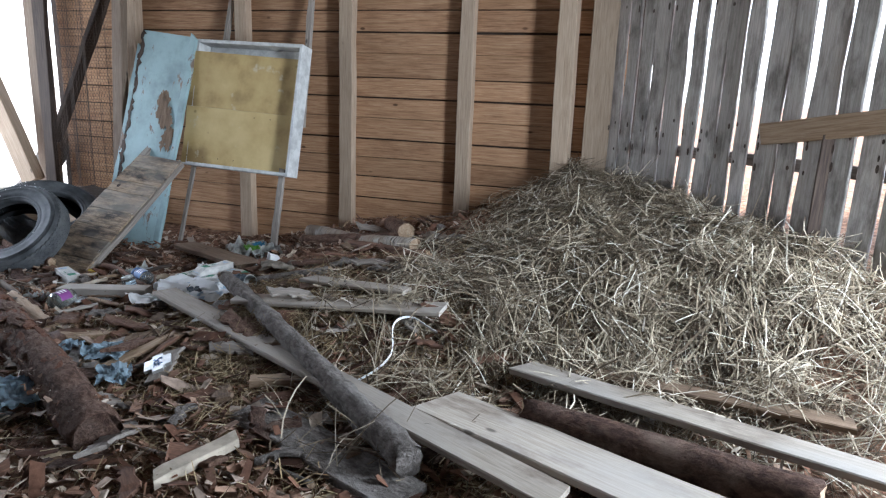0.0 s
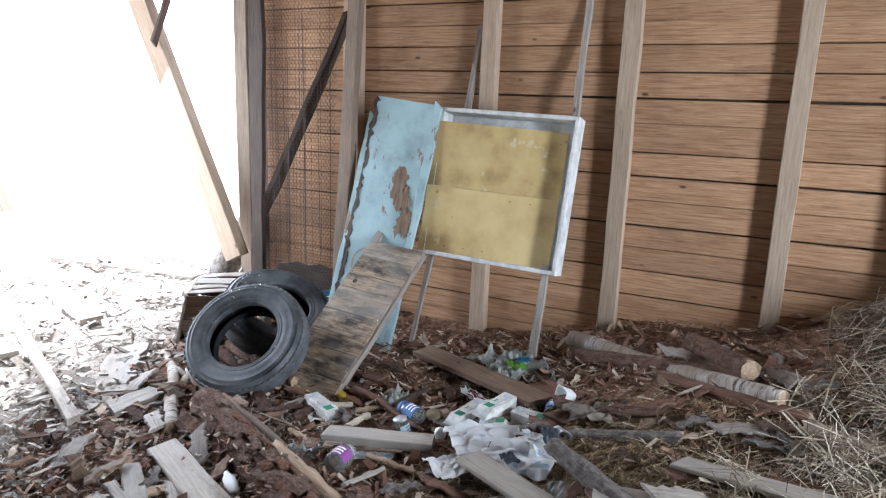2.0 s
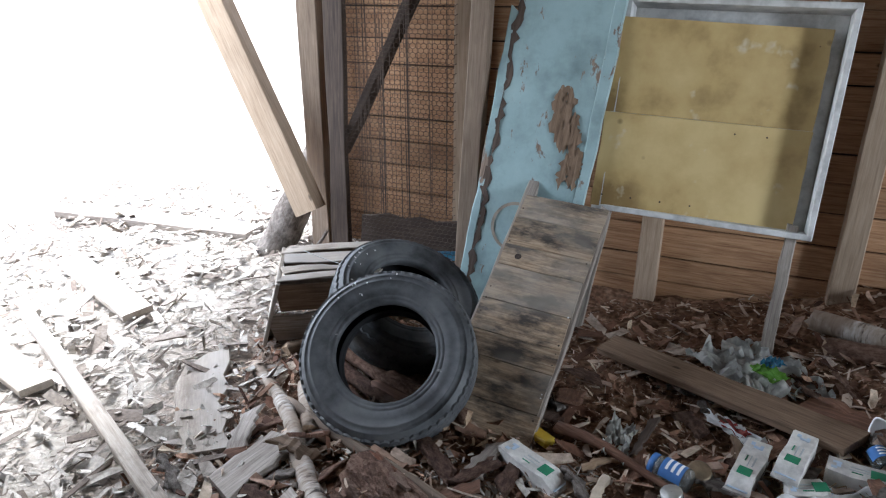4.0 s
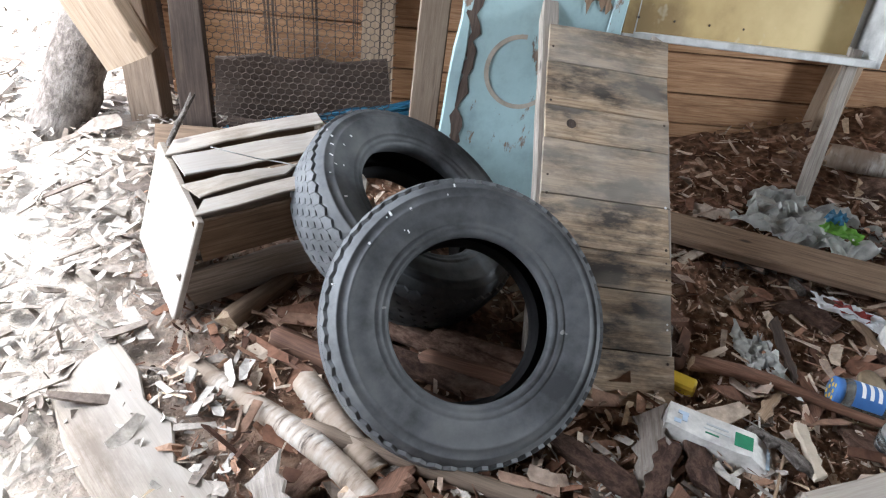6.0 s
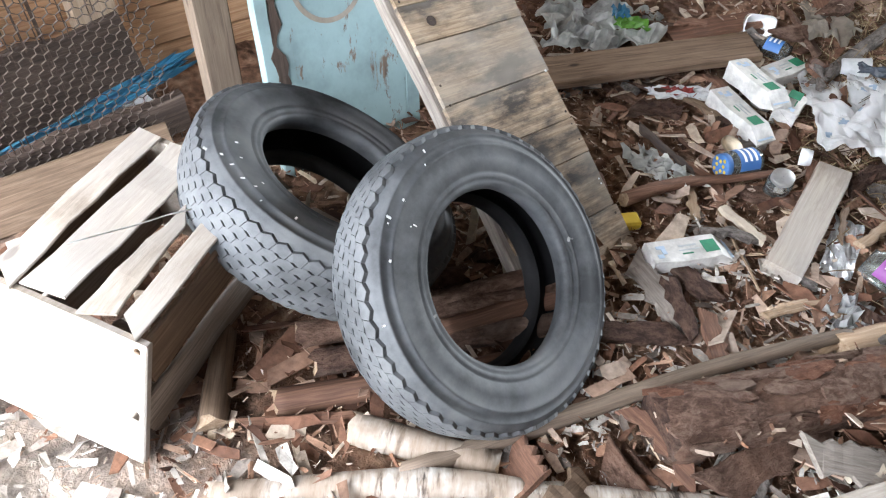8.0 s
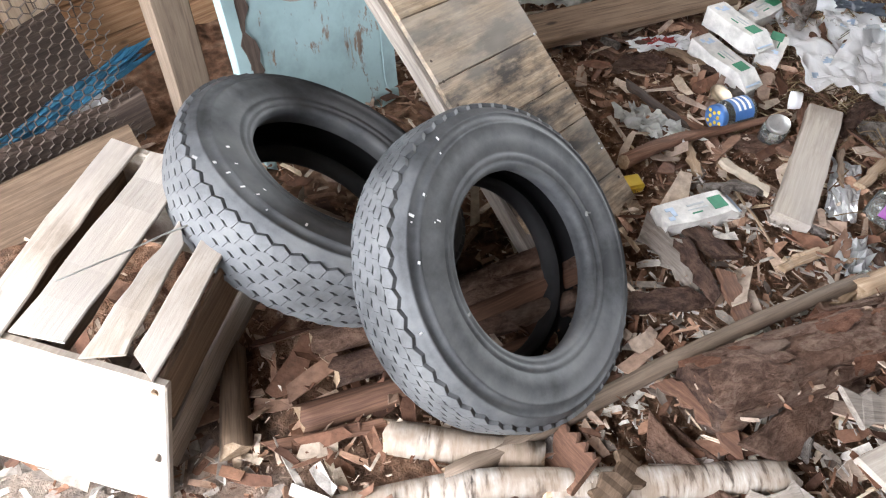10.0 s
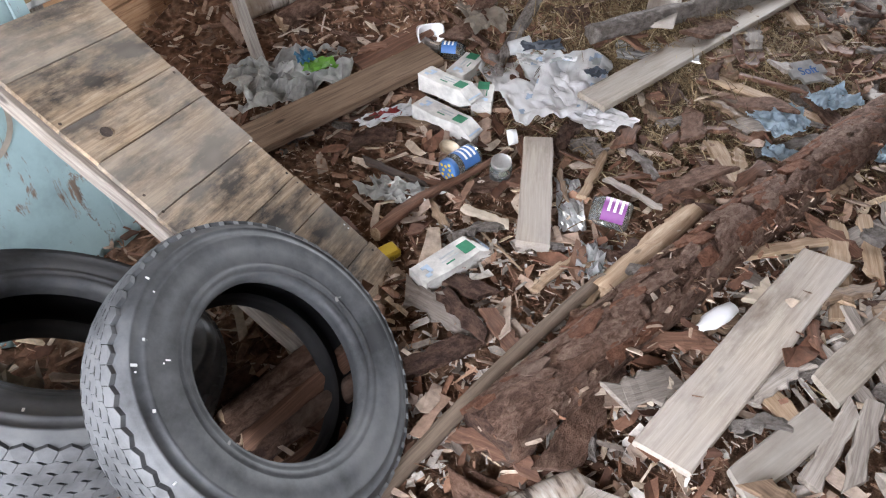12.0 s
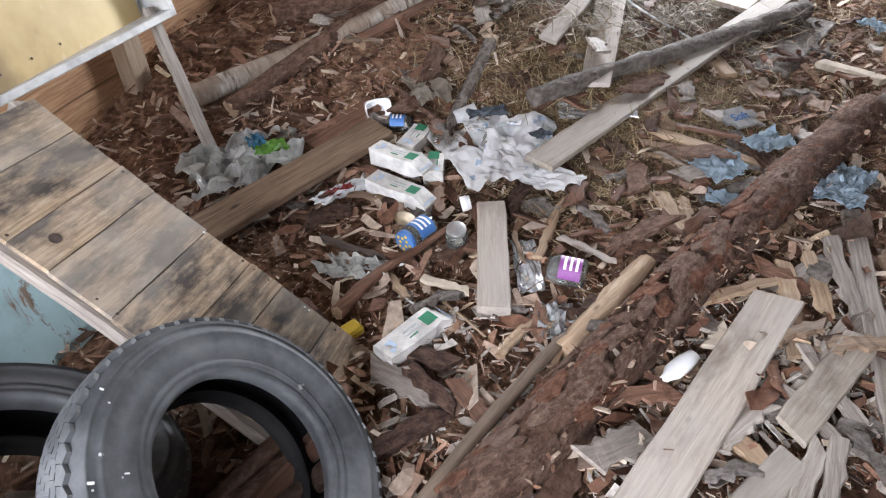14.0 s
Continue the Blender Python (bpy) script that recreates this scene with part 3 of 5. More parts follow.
plank("plank", W(-1.10, 0.16, 0.17), W(-0.44, 0.14, 0.19), 0.30, 0.025, "dark", "dark rotten board behind the chicken wire", 90, seed=62, wob=0.03)
plank("plank", W(-1.25, 0.42, 0.07), W(-0.5, 0.50, 0.12), 0.14, 0.03, "brown", "brown plank under the wire panel", 60, seed=61)

# ---- leaning boards and box by the wall ----


def basis(p, x, z):
    """A pose at p with X along x and Z nearest to z."""
    x = x.normalized()
    zc = (z - z.dot(x) * x).normalized()
    return Matrix.Translation(p) @ Matrix((x, zc.cross(x), zc)).transposed().to_4x4()


# pale blue door leaf: X up the leaf, Y across, Z out to the room
lo, hi = W(-0.045, 0.70, 0.03), W(0.085, 0.33, 1.52)
blue = thing("door_leaf", basis(lo, hi - lo, INTO), "pale blue peeling painted old door leaf leaning on the wall", "door leaf")
L = (hi - lo).length
part("panel", plank_bm(L, 0.42, 0.022, random.Random(5), wob=0.006, ends=0.01, segs=12), M["blue"], blue)
part("bare_band", plank_bm(L, 0.026, 0.005, random.Random(6), wob=0.030, segs=60, chamfer=0.001), M["dark"], blue, "dark rotten band where paint has peeled", Matrix.Translation((0, 0.200, 0.0205)))
part("stile", plank_bm(L * 0.93, 0.035, 0.03, random.Random(6), wob=0.014, segs=16), M["blue"], blue, "dark peeling edge strip", Matrix.Translation((0, 0.225, -0.004)))
part("stile", plank_bm(L, 0.05, 0.03, random.Random(8), wob=0.01, segs=12), M["blue"], blue, "", Matrix.Translation((0, -0.225, -0.004)))
bm = bmesh.new()
ringn = 40
vs = [[bm.verts.new((0.5 + r * math.cos(2 * math.pi * k / ringn), 0.03 + r * math.sin(2 * math.pi * k / ringn), 0.0235)) for k in range(ringn)] for r in (0.098, 0.112)]
for k in range(ringn - 9):
    bm.faces.new((vs[0][k], vs[0][k + 1], vs[1][k + 1], vs[1][k]))
part("ring_stain", bm, M["card"], blue, "rusty ring stain")
bm = bmesh.new()
for k in range(24):
    f = R.uniform(-1, 1)
    cx, cy = 0.93 + 0.17 * f, -0.11 + 0.05 * f + R.uniform(-0.05, 0.05)
    n = 19
    bm.faces.new([bm.verts.new((cx + R.uniform(0.025, 0.075) * math.cos(2 * math.pi * q / n), cy + R.uniform(0.010, 0.038) * math.sin(2 * math.pi * q / n), 0.0232 + 0.0003 * k)) for q in range(n)])
part("bare_patch", bm, M["brown"], blue, "bare rotten wood where paint has gone")

# boxy frame with the yellow board: X up, Y to its left, Z to the room
lo, hi = W(0.71, 0.512, 0.615), W(0.735, 0.335, 1.482)
box = thing("frame_box", basis(lo, hi - lo, INTO), "shallow whitewashed wooden frame box with yellow board, leaning on poles", "frame box")
H = (hi - lo).length
for nm, x0, y0, dx, dy in (("side", H / 2, -0.42, H, 0.022), ("side", H / 2, 0.40, H, 0.022), ("rail", 0.012, 0, 0.024, 0.86), ("rail", H - 0.012, 0, 0.024, 0.86)):
    part(nm, bar_bm(dx, dy, 0.13, 0.003, (x0, y0, -0.065)), M["white_paint"], box, "worn whitewashed board")
tilted = Matrix.Translation((0.016, 0.035, -0.052)) @ Matrix.Rotation(radians(6.6), 4, "X")
for x0, x1 in ((0.0, 0.40), (0.4015, H - 0.10)):
    part("panel", plank_bm(x1 - x0, 0.80, 0.012, random.Random(9), wob=0.008, ends=0.002, segs=6, chamfer=0.0015), M["yellow"], box, "stained yellow board", tilted @ Matrix.Translation((x0, 0, 0)))
for k in range(7):
    part("nail", lathe_bm([(0.0002, 0.0016), (0.004, 0.0)], 8), M["dark"], box, m=tilted @ Matrix.Translation((R.choice((0.05, 0.36, 0.44, 0.72)), -0.36 + 0.12 * k, 0.0128)))
part("back", bar_bm(H - 0.05, 0.81, 0.01, 0, (H / 2, -0.01, -0.128)), M["white_paint"], box, "whitewashed inner back board")
for k, (a, b) in enumerate((((1.09, 0.53, 0.03), (1.08, 0.05, 2.6)), ((0.29, 0.55, 0.03), (0.43, 0.05, 2.3)))):
    p0, p1 = W(*a), W(*b)
    pole = basis(p0, p1 - p0, INTO)
    Lp = (p1 - p0).length
    if k == 0:
        solid("pole", plank_bm(0.64 * Lp, 0.05, 0.035, random.Random(70 + k), wob=0.012, segs=9, taper=0.7), M["weathered"], pole @ Matrix.Translation((0.36 * Lp, 0, -0.15)), "thin grey pole leaning behind the frame box", "pole", "leaning poles")
        part("leg", plank_bm(0.55, 0.045, 0.028, random.Random(72), wob=0.008), M["weathered"], box, "grey thin leg", Matrix.Translation((-0.5, -0.36, -0.06)))
    else:
        solid("pole", plank_bm(0.64 * Lp, 0.05, 0.035, random.Random(70 + k), wob=0.012, segs=9, taper=0.7), M["weathered"], pole @ Matrix.Translation((0.36 * Lp, 0, -0.15)), "thin grey pole leaning behind the frame box", "pole", "leaning poles")
        part("leg", plank_bm(0.60, 0.032, 0.02, random.Random(73)), M["weathered"], box, "grey thin leg", Matrix.Translation((-0.55, 0.41, -0.06)) @ Matrix.Rotation(radians(-5), 4, "Z"))

# mouldy board ramp made of cross boards on two battens: X up the slope, Y across
A, B = Vector((-2.295, 4.005, 0.05)), Vector((-2.005, 4.835, 0.675))
ramp_up = (B - A).cross(Vector((-0.36, 0.07, 0)).normalized())
ramp_up = ramp_up if ramp_up.z > 0 else -ramp_up
ramp = thing("board_panel", basis(A, B - A, ramp_up), "mouldy panel of pale boards nailed across two battens", "board panel")
RL = (B - A).length
x = 0.0
rr = random.Random(17)
while x < RL - 0.03:
    w = min(rr.uniform(0.10, 0.17), RL - x)
    bm = plank_bm(0.355, w - 0.002, 0.014, rr, wob=0.002, ends=0.002, segs=4, chamfer=0.0015)
    part("plank", bm, M["ply"], ramp, m=Matrix.Translation((x + w / 2, -0.178 + rr.uniform(-0.004, 0.004), 0)) @ Matrix.Rotation(radians(90), 4, "Z"))
    x += w
for yy in (-0.165, 0.172):
    part("batten", plank_bm(RL + (0.35 if yy > 0 else 0.0), 0.045, 0.04, rr, wob=0.008, segs=9), M["weathered"], ramp, "grey weathered batten", Matrix.Translation((-0.0 if yy < 0 else -0.02, yy, -0.041)))
# Flat dark disc on the board: the hole's inner shade as colour.
part("knot_hole", lathe_bm([(0.0005, 0), (0.014, 0.0008)], 12), M["dark"], ramp, "dark disc painted as a round hole", Matrix.Translation((0.745, 0.105, 0.0178)))
for k in range(14):
    part("nail", lathe_bm([(0.0002, 0.001), (0.004, 0.0)], 8), M["white_paint"] if k % 5 == 0 else M["dark"], ramp, m=Matrix.Translation((rr.uniform(0.05, RL - 0.05), rr.choice((-0.165, 0.165)), 0.0155)))

# ---- tyres ----


def tyre(c, n, r_out, r_in, width, label, turn=0.0):
    """c: centre of the front face; n: its normal. Z points out of the front face."""
    n = Vector(n).normalized()
    m = basis(Vector(c), n.cross(Vector((0, 0, 1))), n)
    m = m @ Matrix.Rotation(turn, 4, "Z")
    t = thing("tyre", m, label, "tyre", "old tyres")
    w, Ro, Ri = width, r_out, r_in
    D = Ro - Ri
    prof = [(Ri + 0.012, -0.05), (Ri + 0.004, -0.03), (Ri, -0.016), (Ri + 0.004, -0.006), (Ri + 0.012, -0.001), (Ri + 0.016, -0.003), (Ri + 0.019, 0.001), (Ri + 0.028, 0.004), (Ri + 0.031, 0.0015), (Ri + 0.034, 0.005),
            (Ri + 0.42 * D, 0.009), (Ri + 0.60 * D, 0.008), (Ri + 0.62 * D, 0.011), (Ri + 0.645 * D, 0.007), (Ri + 0.76 * D, 0.002), (Ri + 0.77 * D, 0.0045), (Ri + 0.79 * D, 0.0005), (Ro - 0.022, -0.006), (Ro - 0.017, -0.012), (Ro - 0.013, -0.020), (Ro - 0.007, -0.040)]
    back = [(r, -w - zz) for r, zz in prof[::-1]]
    inner = [(Ri + 0.012, -w + 0.05), (Ri + 0.05, -w + 0.03), (Ro - 0.03, -w + 0.035), (Ro - 0.018, -w / 2), (Ro - 0.03, -0.035), (Ri + 0.05, -0.03), (Ri + 0.012, -0.05)]
    part("carcass", lathe_bm(prof + back[:-6], 96), M["rubber"], t, "", None, True)
    # Inside and back bead take the rubber with shade painted in.
    part("inner_liner", lathe_bm(back[-7:] + inner, 96), M["inner_shade"], t, "inside of the tyre, painted black for its shade", None, True)
    # tread blocks: staggered chevron rows round the outside, sharing one mesh for each row kind
    N = 58
    ribs = 6
    dz = (w - 0.030) / ribs
    bm = bmesh.new()
    for q in range(ribs):
        zc = -0.015 - dz * (q + 0.5)
        edge = q in (0, ribs - 1)
        for k in range(N):
            pitch = 2 * math.pi / N
            a0 = (k + 0.5 * (q % 2)) * pitch
            zig = 0.30 * dz
            half = dz * 0.484
            wide = 0.48 if edge else 0.488
            pts = [(-wide, -half - zig / 2), (0.0, -half + zig / 2), (wide, -half - zig / 2), (wide, half - zig / 2), (0.0, half + zig / 2), (-wide, half - zig / 2)]
            base, top = [], []
            for px, pz in pts:
                a = a0 + px * pitch + 0.10 * pitch * math.copysign(1, pz)
                out = abs(zc + pz + w / 2) / (w / 2)
                fall = 0.002 * out + 0.014 * max(0.0, out - 0.66) / 0.34
                for lst, rad in ((base, Ro - 0.009 - fall), (top, Ro - fall)):
                    lst.append(bm.verts.new((rad * math.cos(a), rad * math.sin(a), zc + pz)))
            bm.faces.new(top)
            for v in range(len(pts)):
                bm.faces.new((base[v], base[(v + 1) % len(pts)], top[(v + 1) % len(pts)], top[v]))
    bmesh.ops.recalc_face_normals(bm, faces=bm.faces)
    part("tread", bm, M["rubber"], t, "chevron tread blocks")
    rr2 = random.Random(int(turn * 100) + 3)
    for k in range(9):
        a, r = rr2.gauss(-1.1 - turn, 0.35), Ri + rr2.uniform(0.35, 0.95) * (Ro - Ri)
        zt = 0.0095 if (r - Ri) / (Ro - Ri) < 0.72 else 0.006
        s1, s2 = rr2.uniform(0.0015, 0.004), rr2.uniform(0.002, 0.010)
        bm = bmesh.new()
        bm.faces.new([bm.verts.new((s2 * math.cos(q * 1.05) * (1 if q % 3 else 0.6), s1 * math.sin(q * 1.05), 0)) for q in range(6)])
        part("dropping", bm, M["paper"], t, "white bird dropping speck", Matrix.Translation((r * math.cos(a), r * math.sin(a), zt)) @ Matrix.Rotation(a + rr2.uniform(-0.3, 0.3), 4, "Z"))
    return t


tyre((-2.636, 4.088, 0.320), (-0.0205, -0.6425, 0.688), 0.322, 0.180, 0.150, "dusty black worn car tyre leaning upright in front", 0.2)
tyre((-2.624, 4.526, 0.353), (0.331, -0.276, 0.749), 0.318, 0.175, 0.165, "dusty black worn car tyre lying tilted behind another", 1.2)

# ---- slatted crate ----
ax = Vector((0.965, 0.262, 0.02)).normalized()
ay = (Vector((-3.241, 4.784, 0.412)) - Vector((-3.178, 4.475, 0.369))).normalized()
cm = basis(Vector((-3.178, 4.475, 0.369)), ax, ax.cross(ay))
crate = thing("crate", cm, "broken slatted wooden fruit crate with a pale end board", "crate")
rc = random.Random(23)
CW, CL, CH = 0.315, 0.42, 0.30
part("end_board", bar_bm(0.018, CW + 0.02, CH + 0.02, 0.003, (0.0, CW / 2, -CH / 2 - 0.01)), M["plank"], crate, "bleached pale end board", Matrix.Rotation(radians(17), 4, "Y"))
part("end_board", bar_bm(0.018, CW, CH, 0.003, (CL, CW / 2, -CH / 2)), M["plank"], crate)
for k, (y0, y1, l0, l1, w) in enumerate(((0.035, 0.03, 0.01, CL, 0.052), (0.10, 0.095, 0.01, 0.26, 0.062), (0.205, 0.19, 0.01, CL, 0.085), (0.285, 0.285, 0.01, CL, 0.055))):
    a, b = Vector((l0, y0, 0.001)), Vector((l1, y1, 0.004))
    part("slat", plank_bm((b - a).length, w, 0.007, rc, wob=0.006, ends=0.02 if k != 1 else 0.05, segs=6, bow=rc.uniform(-0.008, 0.01), taper=0.55 if k == 1 else 1.0), M["plank"], crate, "thin grey-white slat", along(a, b))
for yy, lab in ((0.004, "dark stained side board"), (CW - 0.004, "dark stained side board")):
    for zz, hh in ((-0.075, 0.13), (-0.225, 0.13)):
        part("side_board", plank_bm(CL - 0.012 - 0.30 * zz, hh, 0.01, rc, wob=0.008, ends=0.02, segs=6), M["brown"] if zz > -0.1 else M["weathered"], crate, lab, along((0.012 + 0.30 * zz, yy + (0.01 if yy < 0.1 else 0), zz), (CL, yy + (0.01 if yy < 0.1 else 0), zz), 90))
log("wire", (-3.14, 4.70, 0.43), (-2.92, 4.62, 0.40), 0.0016, 0.0016, "tin", "thin bent wire sticking over the crate", cut="tin", seed=65, category="wire", bend=0.01, sides=6)
log("stick", (-3.33, 5.06, 0.05), (-3.20, 5.19, 0.36), 0.012, 0.008, "bark_grey", "crooked thin grey stick leaning against the crate", seed=64, category="stick", bend=0.02, sides=8)

# ---- boards and logs on the ground ----


def flat(x0, y0, x1, y1, width, thick, mat, label, up0=0.015, up1=0.015, seed=1, roll=0.0, name="plank", **kw):
    p0, p1 = gv(x0, y0, up0), gv(x1, y1, up1)
    return plank(name, p0, p1, width, thick, mat, label, roll, "plank", "loose planks", seed, **kw)


def lying(x0, y0, x1, y1, r0, r1, mat, label, name="log", up0=0.0, up1=0.0, cut="tan", seed=1, **kw):
    p0, p1 = gv(x0, y0, r0 * 0.8 + up0), gv(x1, y1, r1 * 0.8 + up1)
    return log(name, p0, p1, r0, r1, mat, label, cut, seed, "log" if r0 > 0.02 else "stick", "loose wood", **kw)


flat(-1.36, 3.43, 0.42, 1.80, 0.12, 0.022, "plank", "long pale grey plank lying half under a log", 0.095, 0.10, 101)
lying(-1.04, 3.43, 0.02, 1.97, 0.036, 0.05, "bark_grey", "long grey-barked log lying across the floor", up0=0.095, up1=0.045, cut="bark_grey", seed=102, bend=0.02, rough=0.24, step=0.03)
flat(0.075, 2.33, 1.0, 1.60, 0.20, 0.025, "plank", "wide pale plank end lying on the litter", 0.085, 0.09, 103)
flat(0.38, 2.60, 1.55, 1.72, 0.115, 0.025, "plank", "long pale plank lying along the foot of the hay", 0.08, 0.12, 104)
flat(0.60, 2.62, 1.35, 2.18, 0.08, 0.022, "brown", "brown plank half buried at the foot of the hay", 0.05, 0.06, 105)
lying(0.37, 2.27, 1.08, 1.82, 0.05, 0.058, "bark_red", "short reddish barked log among planks", up0=0.06, up1=0.06, seed=106)
flat(0.49, 2.40, 0.62, 2.68, 0.06, 0.02, "weathered", "short grey board under a plank", 0.02, 0.02, 107)
flat(0.72, 2.20, 0.82, 2.50, 0.075, 0.02, "weathered", "short grey board under a plank", 0.02, 0.02, 108)
flat(-0.90, 3.17, 0.07, 2.93, 0.115, 0.02, "plank", "tapered pale board lying at the hay edge", 0.07, 0.07, 109, taper=1.3)
flat(-0.60, 3.33, -0.10, 3.08, 0.09, 0.018, "plank", "short pale board lying at the hay edge", 0.06, 0.06, 110)
flat(-1.09, 4.00, -1.80, 4.67, 0.155, 0.03, "brown", "thick brown plank lying by the leaning panel", 0.04, 0.03, 111, ends=0.015)
flat(-1.14, 4.28, -0.93, 4.04, 0.11, 0.015, "redwood", "dark red-brown board behind the plank", 0.02, 0.03, 112)
flat(-1.53, 3.60, -2.01, 3.61, 0.095, 0.045, "plank", "short thick sawn block of pale wood", 0.03, 0.01, 113, ends=0.004)
flat(-2.62, 3.34, -1.98, 2.82, 0.125, 0.022, "plank", "wide pale grey plank lying in the bark litter", 0.03, 0.04, 114, ends=0.02)
flat(-2.41, 2.95, -2.12, 2.65, 0.085, 0.02, "plank", "short pale sawn plank in the bark litter", 0.03, 0.03, 115)
flat(-2.66, 3.19, -2.48, 2.97, 0.075, 0.022, "plank", "short pale plank stub in the bark litter", 0.02, 0.03, 116)
flat(-2.445, 2.90, -2.645, 3.05, 0.045, 0.02, "weathered", "split grey rotten plank end", 0.03, 0.03, 1161, wob=0.016, ends=0.03)
flat(-2.427, 2.855, -2.64, 2.965, 0.04, 0.022, "weathered", "split grey rotten plank end", 0.03, 0.03, 1162, wob=0.016, ends=0.03)
flat(-2.45, 2.72, -1.55, 2.42, 0.06, 0.02, "weathered", "grey rotten plank in the bark litter", 0.02, 0.02, 117)
flat(-1.98, 2.86, -1.80, 2.62, 0.06, 0.02, "weathered", "short splintered grey plank", 0.02, 0.02, 118)
flat(-4.45, 4.55, -3.10, 3.43, 0.055, 0.04, "plank", "long thin pale rail lying by the doorway", 0.03, 0.03, 119)
flat(-4.72, 5.22, -3.95, 4.64, 0.15, 0.03, "plank", "wide bleached plank lying by the doorway", 0.02, 0.03, 120)
flat(-3.48, 4.36, -3.19, 3.76, 0.16, 0.025, "plank", "bleached rotten board lying by the crate", 0.005, 0.005, 121, wob=0.05)
flat(-4.6, 4.35, -3.97, 4.0, 0.12, 0.03, "plank", "bleached board lying by the doorway", 0.02, 0.03, 122)
flat(-2.28, 2.86, -2.0, 2.55, 0.10, 0.02, "weathered", "short pale board lying in the litter", 0.01, 0.015, 124)
flat(-3.05, 3.60, -2.93, 3.86, 0.13, 0.03, "weathered", "grey rotten board end in the litter", 0.01, 0.02, 125, wob=0.02)
flat(-5.4, 6.1, -3.9, 5.85, 0.2, 0.05, "weathered", "bleached threshold beam in the doorway", 0.0, 0.0, 126)
rotten = lying(-2.63, 3.70, -0.95, 2.10, 0.074, 0.076, "bark", "long rotten brown log sunk in the litter, its bark cracked", cut="bark_red", up0=-0.005, up1=-0.035, seed=127, rough=0.22, bend=0.03, sides=20, step=0.03)
rp = random.Random(128)
PLATES = []
for k in range(9):
    bm = bmesh.new()
    n, la, wa, arc = 9, rp.uniform(0.035, 0.085), rp.uniform(0.018, 0.038), rp.uniform(0.092, 0.097)
    rim = []
    for q in range(n):
        a = 2 * math.pi * q / n
        f = rp.uniform(0.7, 1.05) / max(abs(math.cos(a)), abs(math.sin(a)))
        rim.append((la * f * math.cos(a), wa * f * math.sin(a)))
    top = [bm.verts.new((x, arc * math.sin(y / arc), arc * math.cos(y / arc) + rp.uniform(-0.002, 0.003))) for x, y in rim]
    low = [bm.verts.new((x * 1.04, (arc - 0.012) * math.sin(y / arc), (arc - 0.012) * math.cos(y / arc))) for x, y in rim]
    mid_v = bm.verts.new((0, 0, arc + 0.003))
    for q in range(n):
        bm.faces.new((top[q], top[(q + 1) % n], mid_v))
        bm.faces.new((low[q], low[(q + 1) % n], top[(q + 1) % n], top[q]))
    bmesh.ops.recalc_face_normals(bm, faces=bm.faces)
    PLATES.append(mesh_of("bark_plate", bm, M[("bark_plate", "bark_plate", "bark_plate_red")[k % 3]]))
log_len = (gv(-0.95, 2.10) - gv(-2.63, 3.70)).length
for k in range(230):
    x = rp.uniform(0.03, log_len - 0.04)
    if 0.62 < x < 0.72:
        continue
    part("bark_plate", PLATES[rp.randrange(9)], None, rotten, m=Matrix.Translation((x, 0.03 * math.sin(math.pi * x / log_len), 0)) @ Matrix.Rotation(rp.uniform(-1.25, 1.25), 4, "X") @ Matrix.Rotation(rp.gauss(0, 0.15), 4, "Z") @ Matrix.Rotation(rp.gauss(0, 0.035), 4, "Y") @ Matrix.Diagonal((0.9, 0.86, 0.86, 1)))
lying(-3.00, 4.06, -2.11, 3.42, 0.022, 0.017, "muted_tan", "long thin grey-brown branch on the litter", name="branch", up0=0.02, up1=0.03, seed=128, sides=9, bend=0.02)
lying(-3.25, 4.34, -2.78, 3.62, 0.030, 0.027, "birch", "white birch branch lying by the tyre", name="branch", seed=129, sides=10, bend=0.04)
lying(-0.95, 4.80, -0.13, 3.80, 0.045, 0.04, "birch", "long birch log lying by the wall", up0=0.02, up1=0.02, seed=132, bend=0.02)
lying(-0.55, 4.14, -0.05, 3.70, 0.035, 0.035, "redwood", "split red fibrous log", seed=133)
lying(-0.08, 3.66, 0.20, 3.36, 0.035, 0.03, "birch", "short pale birch log", seed=134)
lying(-1.14, 3.775, -0.55, 3.57, 0.022, 0.03, "bark_grey", "grey stick lying by the card", name="branch", seed=135, sides=9)
lying(-0.95, 4.62, -0.20, 4.05, 0.04, 0.045, "bark", "dark log lying by the wall", seed=136)
lying(-0.35, 4.55, -0.20, 4.02, 0.05, 0.05, "bark", "dark log with a pale cut end", seed=137, up1=0.05)
lying(-2.17, 3.44, -1.74, 3.10, 0.04, 0.03, "tan", "splintered length of split tan wood", name="split_log", seed=138, rough=0.35, sides=9)
lying(-2.03, 4.05, -1.60, 3.70, 0.022, 0.008, "redwood", "reddish broken stick with its bark stripped", name="stick", up0=0.03, up1=0.05, seed=139, sides=8, bend=0.02)
flat(-1.07, 2.99, -1.26, 2.63, 0.05, 0.02, "tan", "split slab of tan wood", 0.02, 0.02, 140)
flat(0.10, 3.22, -0.63, 3.29, 0.075, 0.03, "redwood", "rough split red-brown slab", 0.02, 0.02, 141)
lying(0.05, 1.80, -0.95, 2.18, 0.009, 0.007, "birch", "thin white crooked twig", name="twig", seed=142, sides=6, bend=0.03)
lying(-1.06, 2.38, -0.25, 1.94, 0.013, 0.013, "bark_grey", "thin grey branch on the litter", name="branch", seed=143, sides=7, bend=0.02)
flat(-0.62, 2.53, -0.37, 2.56, 0.06, 0.03, "tan", "orange-tan splinter of split wood", 0.02, 0.03, 144)
